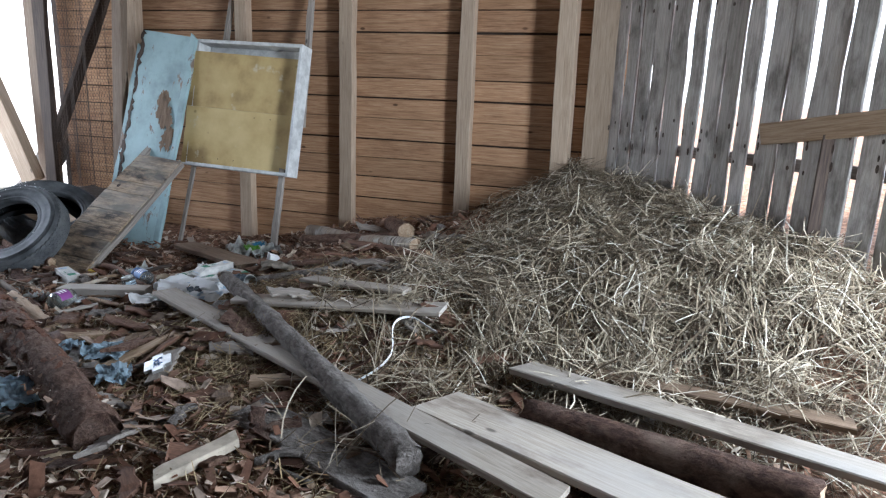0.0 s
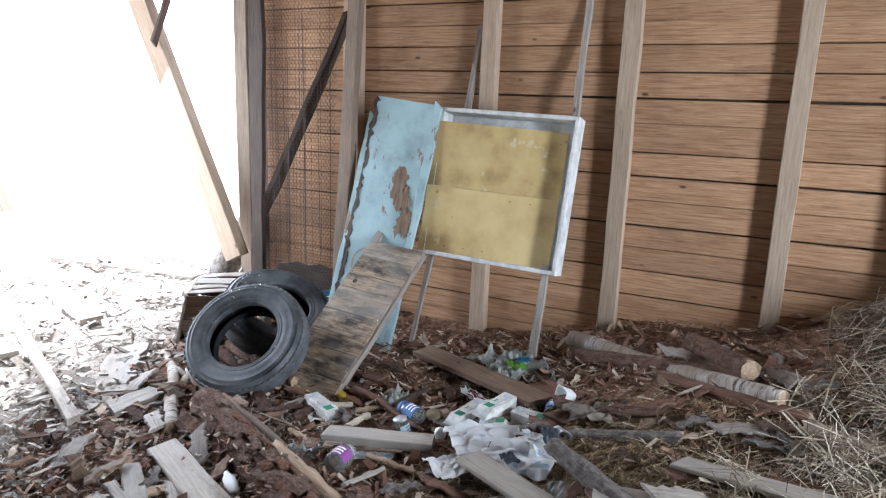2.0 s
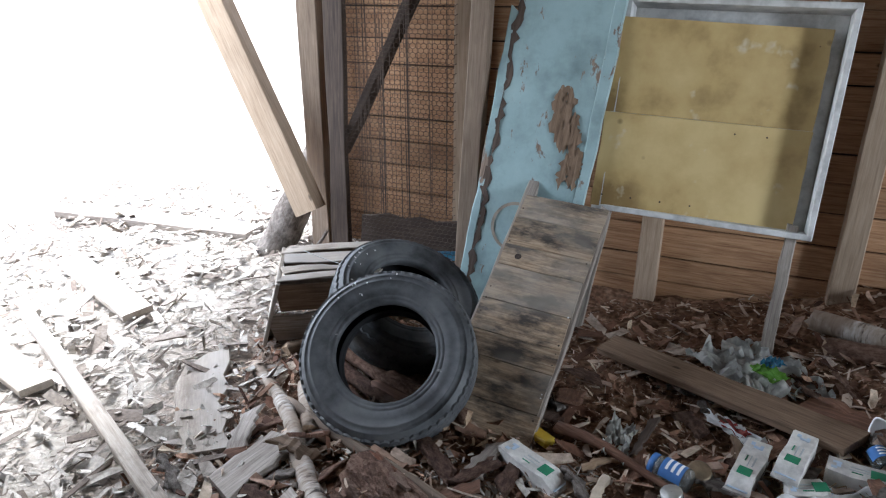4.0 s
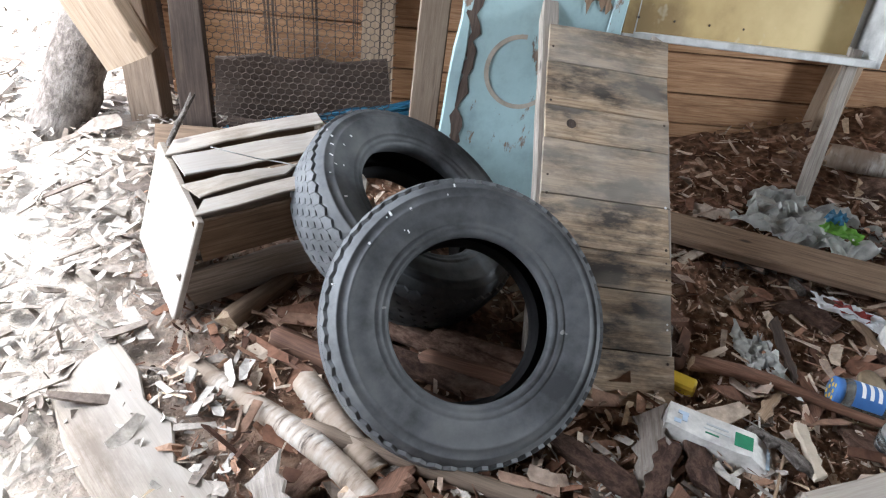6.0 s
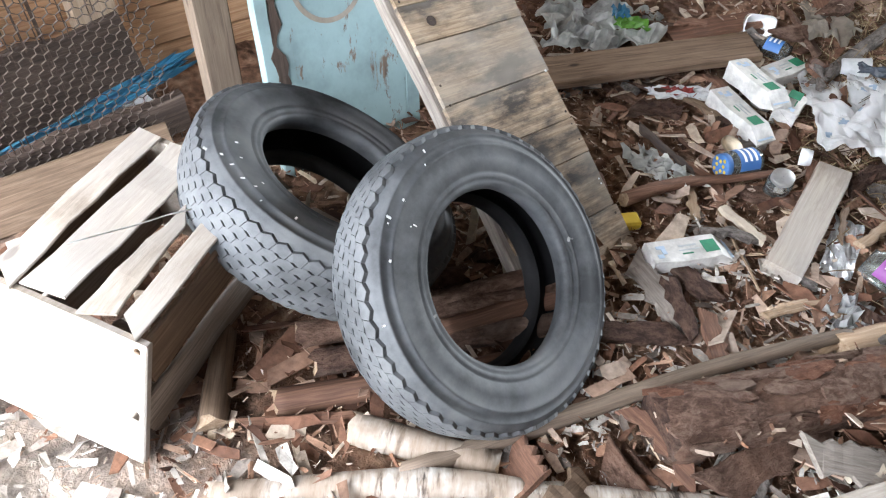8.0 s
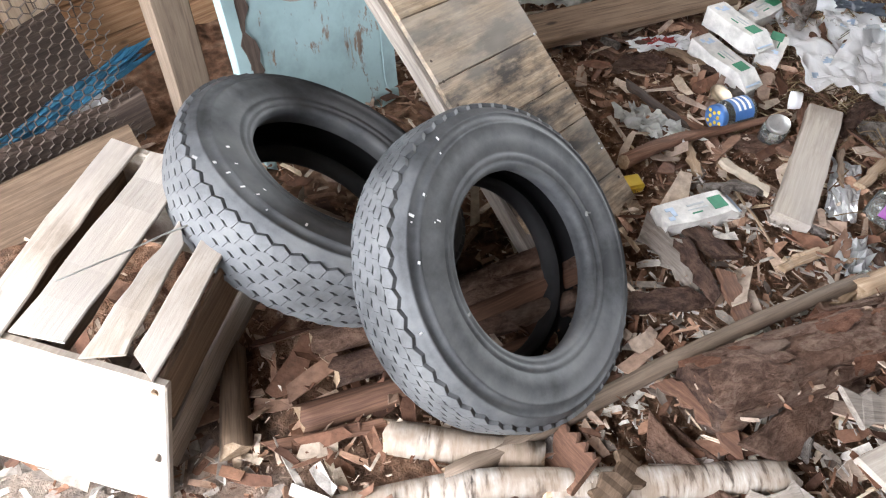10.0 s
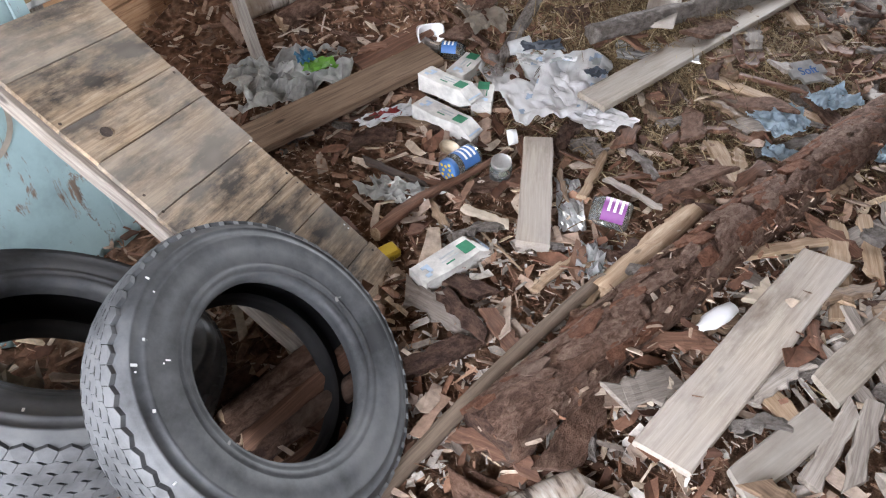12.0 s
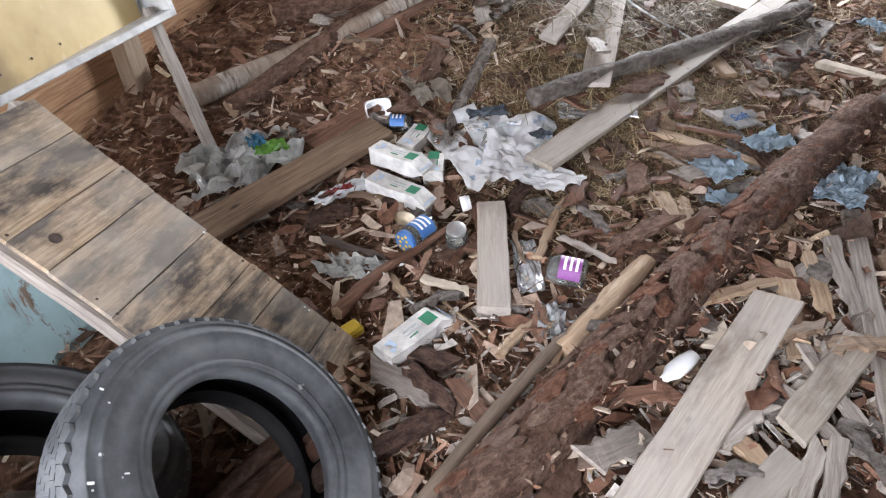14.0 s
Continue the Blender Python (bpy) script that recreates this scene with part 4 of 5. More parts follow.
flat(-0.68, 1.90, -0.52, 2.11, 0.06, 0.03, "foam", "pale crumbling piece of wood", 0.02, 0.03, 145)
flat(-0.56, 2.34, 0.02, 1.88, 0.16, 0.03, "bark_grey", "grey slab of flaking bark", 0.01, 0.02, 146)
flat(-1.43, 3.02, -1.66, 2.98, 0.06, 0.02, "tan", "short tan block of split wood", 0.02, 0.02, 147)
for k, (x, y, rz, ln, wd, mt) in enumerate(((-2.52, 3.02, 0.5, 0.22, 0.06, "tan"), (-2.40, 2.78, 0.15, 0.26, 0.04, "weathered"), (-2.46, 2.84, 0.4, 0.2, 0.035, "weathered"), (-2.18, 2.84, -0.3, 0.24, 0.05, "tan"), (-2.02, 2.70, -0.2, 0.26, 0.05, "tan"), (-1.92, 3.02, -0.9, 0.16, 0.03, "tan"), (-1.60, 2.97, -0.2, 0.13, 0.05, "tan"), (-2.27, 3.31, 0.6, 0.12, 0.04, "bark_red"), (-1.36, 2.73, 0.9, 0.24, 0.045, "brown"), (-1.70, 3.62, 0.2, 0.20, 0.03, "redwood"), (-1.60, 3.42, -0.6, 0.22, 0.03, "tan"), (-1.95, 3.86, 0.5, 0.16, 0.03, "tan"), (-1.45, 3.95, 1.4, 0.2, 0.03, "brown"), (-2.35, 3.75, 2.2, 0.22, 0.06, "bark_red"), (-2.5, 3.9, 1.9, 0.2, 0.05, "bark"), (-2.2, 3.72, 1.2, 0.18, 0.06, "bark_red"))):
    flat(x, y, x + ln * math.cos(rz), y + ln * math.sin(rz), wd, 0.016, mt, "short splintered piece of split wood", 0.025, 0.03, 170 + k, name="wood_splinter", wob=0.014, ends=0.03, segs=9, taper=0.8)
SPLINTERS = (
    (-1.878, 3.815, -1.935, 3.680, 0.035, "foam"),
    (-2.178, 3.604, -2.045, 3.501, 0.022, "tan"),
    (-2.135, 3.590, -2.067, 3.531, 0.018, "tan"),
    (-2.221, 3.471, -2.098, 3.414, 0.022, "tan"),
    (-2.073, 3.475, -2.029, 3.386, 0.016, "tan"),
    (-1.884, 3.824, -2.105, 3.638, 0.008, "tan"),
    (-1.783, 3.467, -1.559, 3.384, 0.03, "tan"),
    (-1.685, 3.387, -1.807, 3.235, 0.028, "weathered"),
    (-1.656, 3.533, -1.797, 3.513, 0.02, "brown"),
    (-1.684, 4.146, -1.782, 3.935, 0.03, "dark"),
    (-2.214, 3.841, -2.350, 3.718, 0.05, "bark_red"),
    (-2.262, 3.722, -2.378, 3.643, 0.05, "redwood"),
    (-1.819, 2.748, -2.134, 2.822, 0.06, "tan"),
    (-2.199, 2.920, -2.289, 2.934, 0.035, "redwood"),
    (-1.699, 2.558, -2.038, 2.627, 0.06, "weathered"),
    (-1.985, 3.046, -1.895, 2.788, 0.05, "tan"),
    (-1.680, 3.359, -1.605, 3.154, 0.02, "redwood"),
    (-1.377, 2.661, -1.491, 2.896, 0.05, "bark_grey"),
    (-1.057, 2.911, -1.107, 2.646, 0.03, "redwood"),
    (-2.152, 3.055, -2.088, 2.996, 0.04, "foam"),
    (-2.480, 3.357, -2.415, 3.297, 0.045, "foam"),
    (-2.442, 3.649, -2.408, 3.610, 0.03, "foam"),
)
for k, (x0, y0, x1, y1, wd, mt) in enumerate(SPLINTERS):
    flat(x0, y0, x1, y1, wd, min(0.016, wd * 0.5), mt, "weathered splinter of broken wood on the litter", 0.035, 0.035, 300 + k, name="wood_splinter", wob=wd * 0.3, ends=0.02, segs=9, taper=0.75)
# wood pile under the tyres
for k, (x0, y0, x1, y1, mt, up) in enumerate(((-2.896, 4.43, -2.42, 4.02, "bark", 0.035), (-2.928, 4.365, -2.50, 3.99, "bark_red", 0.02), (-3.038, 4.372, -2.62, 4.0, "redwood", 0.0), (-3.15, 4.43, -2.98, 4.58, "brown", 0.01), (-2.70, 4.19, -2.40, 4.00, "redwood", 0.03), (-2.66, 4.25, -2.33, 4.03, "bark", 0.04), (-2.80, 4.50, -2.50, 4.25, "bark", 0.0))):
    lying(x0, y0, x1, y1, 0.030, 0.027, mt, "short red-brown log in the pile under the tyres", up0=up, up1=up, seed=150 + k, cut="tan", sides=12, step=0.03)
flat(-3.11, 4.39, -2.96, 4.22, 0.025, 0.012, "redwood", "reddish split lath by the log pile", 0.02, 0.02, 160)
lying(-2.985, 4.21, -2.875, 3.93, 0.032, 0.03, "birch", "white birch log under the tyre", seed=161, step=0.03)
lying(-2.93, 3.90, -2.68, 3.50, 0.034, 0.032, "birch", "white birch log lying in front of the tyre", seed=162, step=0.03)

# ---- rubbish ----


def carton(x, y, rz, tilt, label, L=0.235, up=0.005):
    t = thing("milk_carton", Matrix.Translation(gv(x, y, up)) @ Matrix.Rotation(rz, 4, "Z") @ Matrix.Rotation(tilt, 4, "Y"), label, "milk carton", "empty cartons")
    bm = bmesh.new()
    rr = random.Random(int(x * 1000))
    rings = []
    for f, wy, hz in ((0, 0.07, 0.066), (0.03, 0.072, 0.068), (0.35, 0.076, 0.055), (0.65, 0.072, 0.06), (0.78, 0.07, 0.064), (0.97, 0.076, 0.012), (1.0, 0.076, 0.008)):
        cz = 0.034 if f < 0.8 else 0.03
        rings.append([bm.verts.new((f * L + rr.uniform(-0.003, 0.003), sy * wy / 2 + rr.uniform(-0.003, 0.003), cz + sz * hz / 2)) for sy, sz in ((-1, -1), (1, -1), (1, 1), (-1, 1))])
    for a, b in zip(rings, rings[1:]):
        for k in range(4):
            bm.faces.new((a[k], a[(k + 1) % 4], b[(k + 1) % 4], b[k]))
    bm.faces.new(rings[0][::-1])
    bm.faces.new(rings[-1])
    body = part("carton", bm, M["carton"], t)
    top = 0.0662
    for nm, mt, x0, y0, dx, dy in (("emblem", "green", 0.70, 0.0, 0.040, 0.040), ("print", "ink_blue", 0.14, 0.012, 0.024, 0.010), ("print", "ink_blue", 0.16, -0.002, 0.012, 0.018), ("print", "ink_blue", 0.10, -0.016, 0.016, 0.012), ("lettering", "ink_grey", 0.46, 0.012, 0.05, 0.005), ("lettering", "ink_grey", 0.46, -0.002, 0.06, 0.003), ("lettering", "green", 0.42, -0.014, 0.03, 0.004), ("edge_print", "ink_blue", 0.95, 0.0, 0.008, 0.06)):
        zz = 0.0635 if 0.3 < x0 < 0.6 else 0.0675 if x0 < 0.3 else 0.0655 if x0 < 0.8 else 0.04
        part(nm, bar_bm(dx, dy, 0.0012, 0, (x0 * L, y0, zz)), M[mt], body)
    return t


carton(-2.195, 3.905, radians(-41), 0.02, "white milk carton with a green square emblem, lying on bark", L=0.245)
carton(-1.37, 4.015, radians(-121), 0.03, "white milk carton with a green square emblem beside paper", L=0.25, up=0.01)
carton(-1.24, 4.01, radians(-123), -0.02, "white milk carton with green print lying behind another", up=0.035)
carton(-1.21, 3.905, radians(-25), -0.05, "small crushed white carton near the plank end", L=0.19, up=0.01)
carton(-1.35, 3.80, radians(-2), -0.15, "open brown-sided crushed carton", L=0.13, up=0.01)


def jar(x, y, rz, label, r=0.036, h=0.10, band="print_blue", lid="print_blue", up=0.0, has_lid=True, tip=88):
    t = thing("glass_jar", Matrix.Translation(gv(x, y, (r if tip > 45 else 0.0) + up)) @ Matrix.Rotation(rz, 4, "Z") @ Matrix.Rotation(radians(tip), 4, "Y"), label, "jar", "glass jars")
    prof = [(0.001, 0.004), (r * 0.8, 0.002), (r, 0.01), (r, h * 0.78), (r * 0.92, h * 0.86), (r * 0.82, h * 0.9), (r * 0.82, h), (r * 0.74, h), (r * 0.74, h * 0.9), (r * 0.93, h * 0.77), (r * 0.93, 0.014), (0.001, 0.010)]
    part("glass", lathe_bm(prof, 28), M["glass"], t, "", None, True)
    bm = bmesh.new()
    n = 18
    rows = [[bm.verts.new((1.012 * r * math.cos(radians(95) + 2.9 * k / n), 1.012 * r * math.sin(radians(95) + 2.9 * k / n), zz * h)) for k in range(n + 1)] for zz in (0.16, 0.72)]
    for k in range(n):
        bm.faces.new((rows[0][k], rows[0][k + 1], rows[1][k + 1], rows[1][k]))
    lab = part("label", bm, M[band], t, "printed paper label", None, True)
    for q in range(3):
        bm = bmesh.new()
        rows = [[bm.verts.new((1.02 * r * math.cos(radians(135) + 1.3 * k / 8), 1.02 * r * math.sin(radians(135) + 1.3 * k / 8), zz * h)) for k in range(9)] for zz in (0.24 + 0.15 * q, 0.31 + 0.15 * q)]
        for k in range(8):
            bm.faces.new((rows[0][k], rows[0][k + 1], rows[1][k + 1], rows[1][k]))
        part("lettering", bm, M["paper" if band != "cloth_blue" else "print_dark"], lab, "pale bars of lettering")
    if has_lid:
        cap = part("lid", lathe_bm([(r * 0.86, h * 0.88), (r * 0.90, h * 0.89), (r * 0.90, h * 1.03), (r * 0.85, h * 1.045), (0.001, h * 1.04)], 24), M[lid], t, "coloured metal lid", None, True)
        if lid == "print_blue":
            bm = bmesh.new()
            for k in range(9):
                a, rr_ = k * 0.7, r * (0.35 if k % 2 else 0.62)
                bm.faces.new([bm.verts.new((rr_ * math.cos(a) + 0.006 * math.cos(q * 1.05), rr_ * math.sin(a) + 0.006 * math.sin(q * 1.05), h * 1.048)) for q in range(6)])
            part("flower_print", bm, M["yellow_print"], cap, "yellow flower print")
    return t


jar(-1.63, 3.80, radians(143), "glass jar with a blue label and blue-yellow lid", h=0.125, r=0.04, up=0.02)
jar(-1.885, 3.335, radians(74), "clear glass jar with a purple and white label", band="purple", lid="tin", r=0.043, h=0.115, has_lid=False, up=0.015)
jar(-1.685, 3.715, radians(180), "small upright glass jar with a pale label", band="cloth_blue", lid="tin", r=0.035, h=0.085, up=0.01, tip=14)
jar(-1.04, 3.985, radians(-95), "glass jar with a blue-white label by the plank end", band="print_blue", lid="tin", r=0.034, h=0.10, has_lid=False)
solid("plastic_cup", lathe_bm([(0.001, 0.0), (0.026, 0.0), (0.034, 0.08), (0.036, 0.082), (0.033, 0.08), (0.025, 0.003), (0.001, 0.003)], 24), M["film"], Matrix.Translation(gv(-1.02, 3.72, 0.04)) @ Matrix.Rotation(radians(-70), 4, "Z") @ Matrix.Rotation(radians(85), 4, "Y"), "clear plastic cup lying beside white paper", "cup", soft=True)
solid("bottle_cap", lathe_bm([(0.001, 0.032), (0.022, 0.032), (0.024, 0.029), (0.024, 0.022), (0.026, 0.021), (0.026, 0.0), (0.023, 0.0), (0.022, 0.026), (0.001, 0.027)], 24), M["paper"], Matrix.Translation(gv(-1.52, 3.70, 0.055)) @ Matrix.Rotation(radians(-80), 4, "Z") @ Matrix.Rotation(radians(80), 4, "Y"), "white ribbed plastic cap lying by the paper", "cap", soft=True)
solid("jar_lid", lathe_bm([(0.001, 0.012), (0.03, 0.0125), (0.036, 0.010), (0.037, 0.0), (0.034, 0.0), (0.033, 0.008), (0.001, 0.009)], 24), M["lid"], Matrix.Translation(gv(-1.585, 3.885, 0.04)) @ Matrix.Rotation(0.35, 4, "X"), "round rusty metal jar lid", "lid", soft=True)

# printed paper sheet draped over the rubbish
def printed(bm, seed, cells=9.0, share=0.26, size=0.2):
    """Marks small rows of faces of a sheet as blue or green print."""
    for f in bm.faces:
        c = f.calc_center_median()
        row = noise.noise(Vector((c.x * cells * 2.2, round(c.y * 70) * 0.37, seed)))
        zone = noise.noise(Vector((c.x * 7, c.y * 7, seed + 20)))
        if row > 0.12 and zone > share:
            f.material_index = 1 if zone < share + size else 2
    return bm


pm = Matrix.Translation(gv(-1.24, 3.56, 0.05)) @ Matrix.Rotation(radians(8), 4, "Z")
paper = thing("paper_sheet", pm, "crumpled white printed paper sheet over rubbish", "paper")
inks = [M["paper"], M["ink_blue"], M["ink_grey"]]
for w, h, amp, seed, n, folds, rag, at, rz, ry in ((0.44, 0.27, 0.05, 3, 44, 1.8, 0.09, (0.0, 0.07, 0.0), 0.25, 0.05), (0.36, 0.24, 0.035, 8, 36, 1.6, 0.09, (0.03, -0.08, 0.015), -0.35, -0.05), (0.20, 0.15, 0.03, 18, 20, 1.8, 0.09, (-0.20, -0.14, 0.0), 0.7, 0.1), (0.16, 0.20, 0.03, 28, 20, 1.8, 0.09, (0.17, 0.0, 0.03), 0.1, 0.2)):
    part("sheet", printed(crumple_bm(w, h, amp, seed, n, folds, rag), seed), inks, paper, "", Matrix.Translation(at) @ Matrix.Rotation(rz, 4, "Z") @ Matrix.Rotation(ry, 4, "Y"))
solid("wrapper", crumple_bm(0.07, 0.15, 0.02, 9, 10, 3, 0.15), M["print_dark"], Matrix.Translation(gv(-1.045, 3.60, 0.075)) @ Matrix.Rotation(0.2, 4, "Z"), "dark shiny wrapper lying on white paper", "wrapper")
solid("wrapper", crumple_bm(0.06, 0.07, 0.015, 10, 8, 3, 0.15), M["print_dark"], Matrix.Translation(gv(-1.20, 3.41, 0.10)) @ Matrix.Rotation(0.6, 4, "Z"), "dark shiny wrapper lying on white paper", "wrapper")

gb = thing("plastic_bag", Matrix.Translation(gv(-1.25, 4.49, 0.02)) @ Matrix.Rotation(radians(-62), 4, "Z"), "crumpled dirty white plastic bag with lime-green print", "bag")
part("film", crumple_bm(0.42, 0.30, 0.075, 12, 30, 4.2, 0.3), M["bag"], gb)
part("print", crumple_bm(0.12, 0.09, 0.02, 13, 10, 3, 0.3), M["lime"], gb, "lime green print", Matrix.Translation((0.09, -0.03, 0.07)))
part("print", crumple_bm(0.06, 0.07, 0.03, 14, 8, 5, 0.3), M["tarp_blue"], gb, "blue print", Matrix.Translation((0.05, 0.02, 0.078)))
solid("plastic_bag", crumple_bm(0.20, 0.09, 0.05, 15, 16, 4, 0.5), M["bag"], Matrix.Translation(gv(-1.82, 4.02, 0.02)) @ Matrix.Rotation(radians(-106), 4, "Z"), "small twisted whitish plastic bag on bark", "bag")
tub = thing("margarine_tub", Matrix.Translation(gv(-0.96, 4.04, 0.045)) @ Matrix.Rotation(radians(-65), 4, "Z") @ Matrix.Rotation(radians(75), 4, "X"), "white and pale-blue margarine tub tipped on its side", "tub")
bm = bmesh.new()
rings = []
for w, h, zz in ((0.001, 0.001, 0.0), (0.085, 0.055, 0.0), (0.10, 0.07, 0.055), (0.106, 0.076, 0.058), (0.094, 0.064, 0.057), (0.08, 0.05, 0.004), (0.001, 0.001, 0.004)):
    rings.append([bm.verts.new((w / 2 * math.copysign(abs(math.cos(q)) ** 0.5, math.cos(q)), h / 2 * math.copysign(abs(math.sin(q)) ** 0.5, math.sin(q)), zz)) for q in [2 * math.pi * (k + 0.5) / 24 for k in range(24)]])
for ra, rb_ in zip(rings, rings[1:]):
    for k in range(24):
        bm.faces.new((ra[k], ra[(k + 1) % 24], rb_[(k + 1) % 24], rb_[k]))
pot = part("tub", bm, M["paper"], tub, "", None, True)
part("print", bar_bm(0.05, 0.001, 0.022, 0, (0, -0.0335, 0.03)), M["cloth_blue"], pot, "pale blue print bar")
tin = thing("tub_lid", Matrix.Translation(gv(-1.01, 2.62, 0.065)) @ Matrix.Rotation(radians(-65), 4, "Z") @ Matrix.Rotation(0.3, 4, "X"), "pale rounded plastic tub lid with faded lettering", "lid")
bm = bar_bm(0.15, 0.10, 0.012, 0)
bmesh.ops.bevel(bm, geom=[e for e in bm.edges if abs(e.verts[0].co.z - e.verts[1].co.z) > 0.005], offset=0.03, segments=5, affect="EDGES")
part("lid", bm, M["tin"], tin)
txt = bpy.data.curves.new("lettering", "FONT")
txt.body, txt.size, txt.extrude, txt.align_x, txt.align_y = "Soft", 0.05, 0.0006, "CENTER", "CENTER"
txt.materials.append(M["print_blue"])
to = new("lettering", txt)
to.parent, to.matrix_basis = tin, Matrix.Translation((0, 0, 0.0068))
for k, (x, y, s, rz) in enumerate(((-1.32, 2.80, 0.17, 0.4), (-1.50, 2.82, 0.12, 1.2), (-1.15, 2.56, 0.17, 2.0), (-1.50, 2.44, 0.15, 0.9), (-1.40, 2.36, 0.18, 2.4), (-0.10, 1.66, 0.15, 0.2), (-1.44, 2.46, 0.12, 1.7), (-1.28, 2.74, 0.14, 0.1))):
    solid("paper_scrap", crumple_bm(s, s * 0.7, s * 0.20, 30 + k, 16, 2.6, 0.2), M["cloth_blue"], Matrix.Translation(gv(x, y, 0.045)) @ Matrix.Rotation(rz, 4, "Z"), "crumpled pale blue wet paper on the litter", "paper scrap", "blue paper scraps")
solid("card_sheet", crumple_bm(0.30, 0.17, 0.05, 41, 14, 2.0, 0.4, 0.004), M["card"], Matrix.Translation(gv(-0.82, 3.84, 0.02)) @ Matrix.Rotation(0.3, 4, "Z"), "torn grey-brown card sheet on hay", "card")
solid("plastic_tray", crumple_bm(0.24, 0.08, 0.014, 42, 12, 3, 0.1, 0.002), M["film"], Matrix.Translation(gv(-1.80, 3.50, 0.02)) @ Matrix.Rotation(0.05, 4, "Z"), "clear crumpled plastic tray", "tray")
solid("plastic_tray", crumple_bm(0.14, 0.30, 0.014, 43, 12, 3, 0.1, 0.002), M["film"], Matrix.Translation(gv(-0.98, 3.17, 0.03)), "clear flat plastic tray on hay", "tray")
solid("plastic_wrap", crumple_bm(0.12, 0.10, 0.05, 44, 12, 5, 0.3, 0.0015), M["film"], Matrix.Translation(gv(-2.05, 3.44, 0.02)), "clear crumpled plastic wrap", "wrap")
solid("plastic_wrap", crumple_bm(0.22, 0.07, 0.03, 45, 12, 4, 0.3, 0.0015), M["paper"], Matrix.Translation(gv(-1.42, 4.12, 0.03)) @ Matrix.Rotation(-0.9, 4, "Z"), "red and white torn wrapper", "wrapper")
part("print", crumple_bm(0.10, 0.05, 0.03, 46, 8, 4, 0.3, 0.0015), M["print_red"], bpy.data.objects["plastic_wrap.001"], "red print", Matrix.Translation((0, 0, 0.006)))
solid("yellow_tub", bar_bm(0.10, 0.05, 0.03, 0.006), M["yellow_print"], Matrix.Translation(gv(-2.08, 4.02, 0.02)) @ Matrix.Rotation(-0.8, 4, "Z"), "small yellow and white pack under the panel", "pack")
bt = thing("small_bottle", Matrix.Translation(gv(-2.275, 3.22, 0.045)) @ Matrix.Rotation(radians(-50), 4, "Z") @ Matrix.Rotation(radians(90), 4, "Y") @ Matrix.Diagonal((0.55, 0.9, 0.8, 1)), "crushed white plastic tube with a green tip", "bottle")
part("body", lathe_bm([(0.001, 0.0), (0.010, 0.0), (0.014, 0.04), (0.026, 0.07), (0.028, 0.13), (0.020, 0.185), (0.004, 0.195)], 14), M["paper"], bt, "", None, True)
part("tip", lathe_bm([(0.001, -0.02), (0.009, -0.015), (0.0105, 0.012), (0.001, 0.013)], 12), M["green"], bt, "pale green cap", None, True)
solid("foam_chunk", crumple_bm(0.12, 0.16, 0.09, 47, 10, 3, 0.5, 0.02), M["foam"], Matrix.Translation((-2.68, 4.70, 0.14)), "pale crumbling chunk inside the tyre", "chunk")
# pale plastic ribbon on the hay
rib = bpy.data.curves.new("ribbon", "CURVE")
rib.dimensions, rib.bevel_depth, rib.extrude = "3D", 0.0012, 0.004
sp = rib.splines.new("BEZIER")
pts = [gv(-0.27, 2.53, 0.03), gv(-0.13, 2.70, 0.05), gv(-0.10, 2.88, 0.08), gv(0.05, 2.84, 0.05)]
sp.bezier_points.add(3)
for bp, p in zip(sp.bezier_points, pts):
    bp.co, bp.handle_left_type, bp.handle_right_type = p, "AUTO", "AUTO"
rib.materials.append(M["paper"])
tagged(new("ribbon", rib), "thin white plastic ribbon lying on hay", "ribbon")

# ---- loose litter and hay ----


def flake(rnd, n=7):
    """Vertices of a rough flake, unit size, top ring and bottom ring."""
    asp = rnd.choice((0.06, 0.09, 0.13, 0.18, 0.25, 0.36))
    curl = rnd.uniform(-0.2, 0.6)
    j = lambda a: rnd.uniform(1 - a, 1 + a)
    rim = [(-0.9 * j(0.15), -asp * j(0.3)), (-0.2 * j(0.9), -asp * j(0.25)), (0.9 * j(0.2), -asp * j(0.4)), (1.0 * j(0.1), asp * rnd.uniform(-0.5, 0.6)), (0.75 * j(0.25), asp * j(0.3)), (-0.1 * j(2.0), asp * j(0.25)), (-0.95 * j(0.2), asp * rnd.uniform(0.1, 0.9))]
    pts = [(x, y, curl * y * y / max(asp, 0.2) + rnd.uniform(-0.05, 0.05)) for x, y in rim]
    th = rnd.uniform(0.03, 0.09)
    return np.array(pts + [(x, y, zz - th) for x, y, zz in pts])


rf = random.Random(77)
FLAKES = [flake(rf) for _ in range(24)]


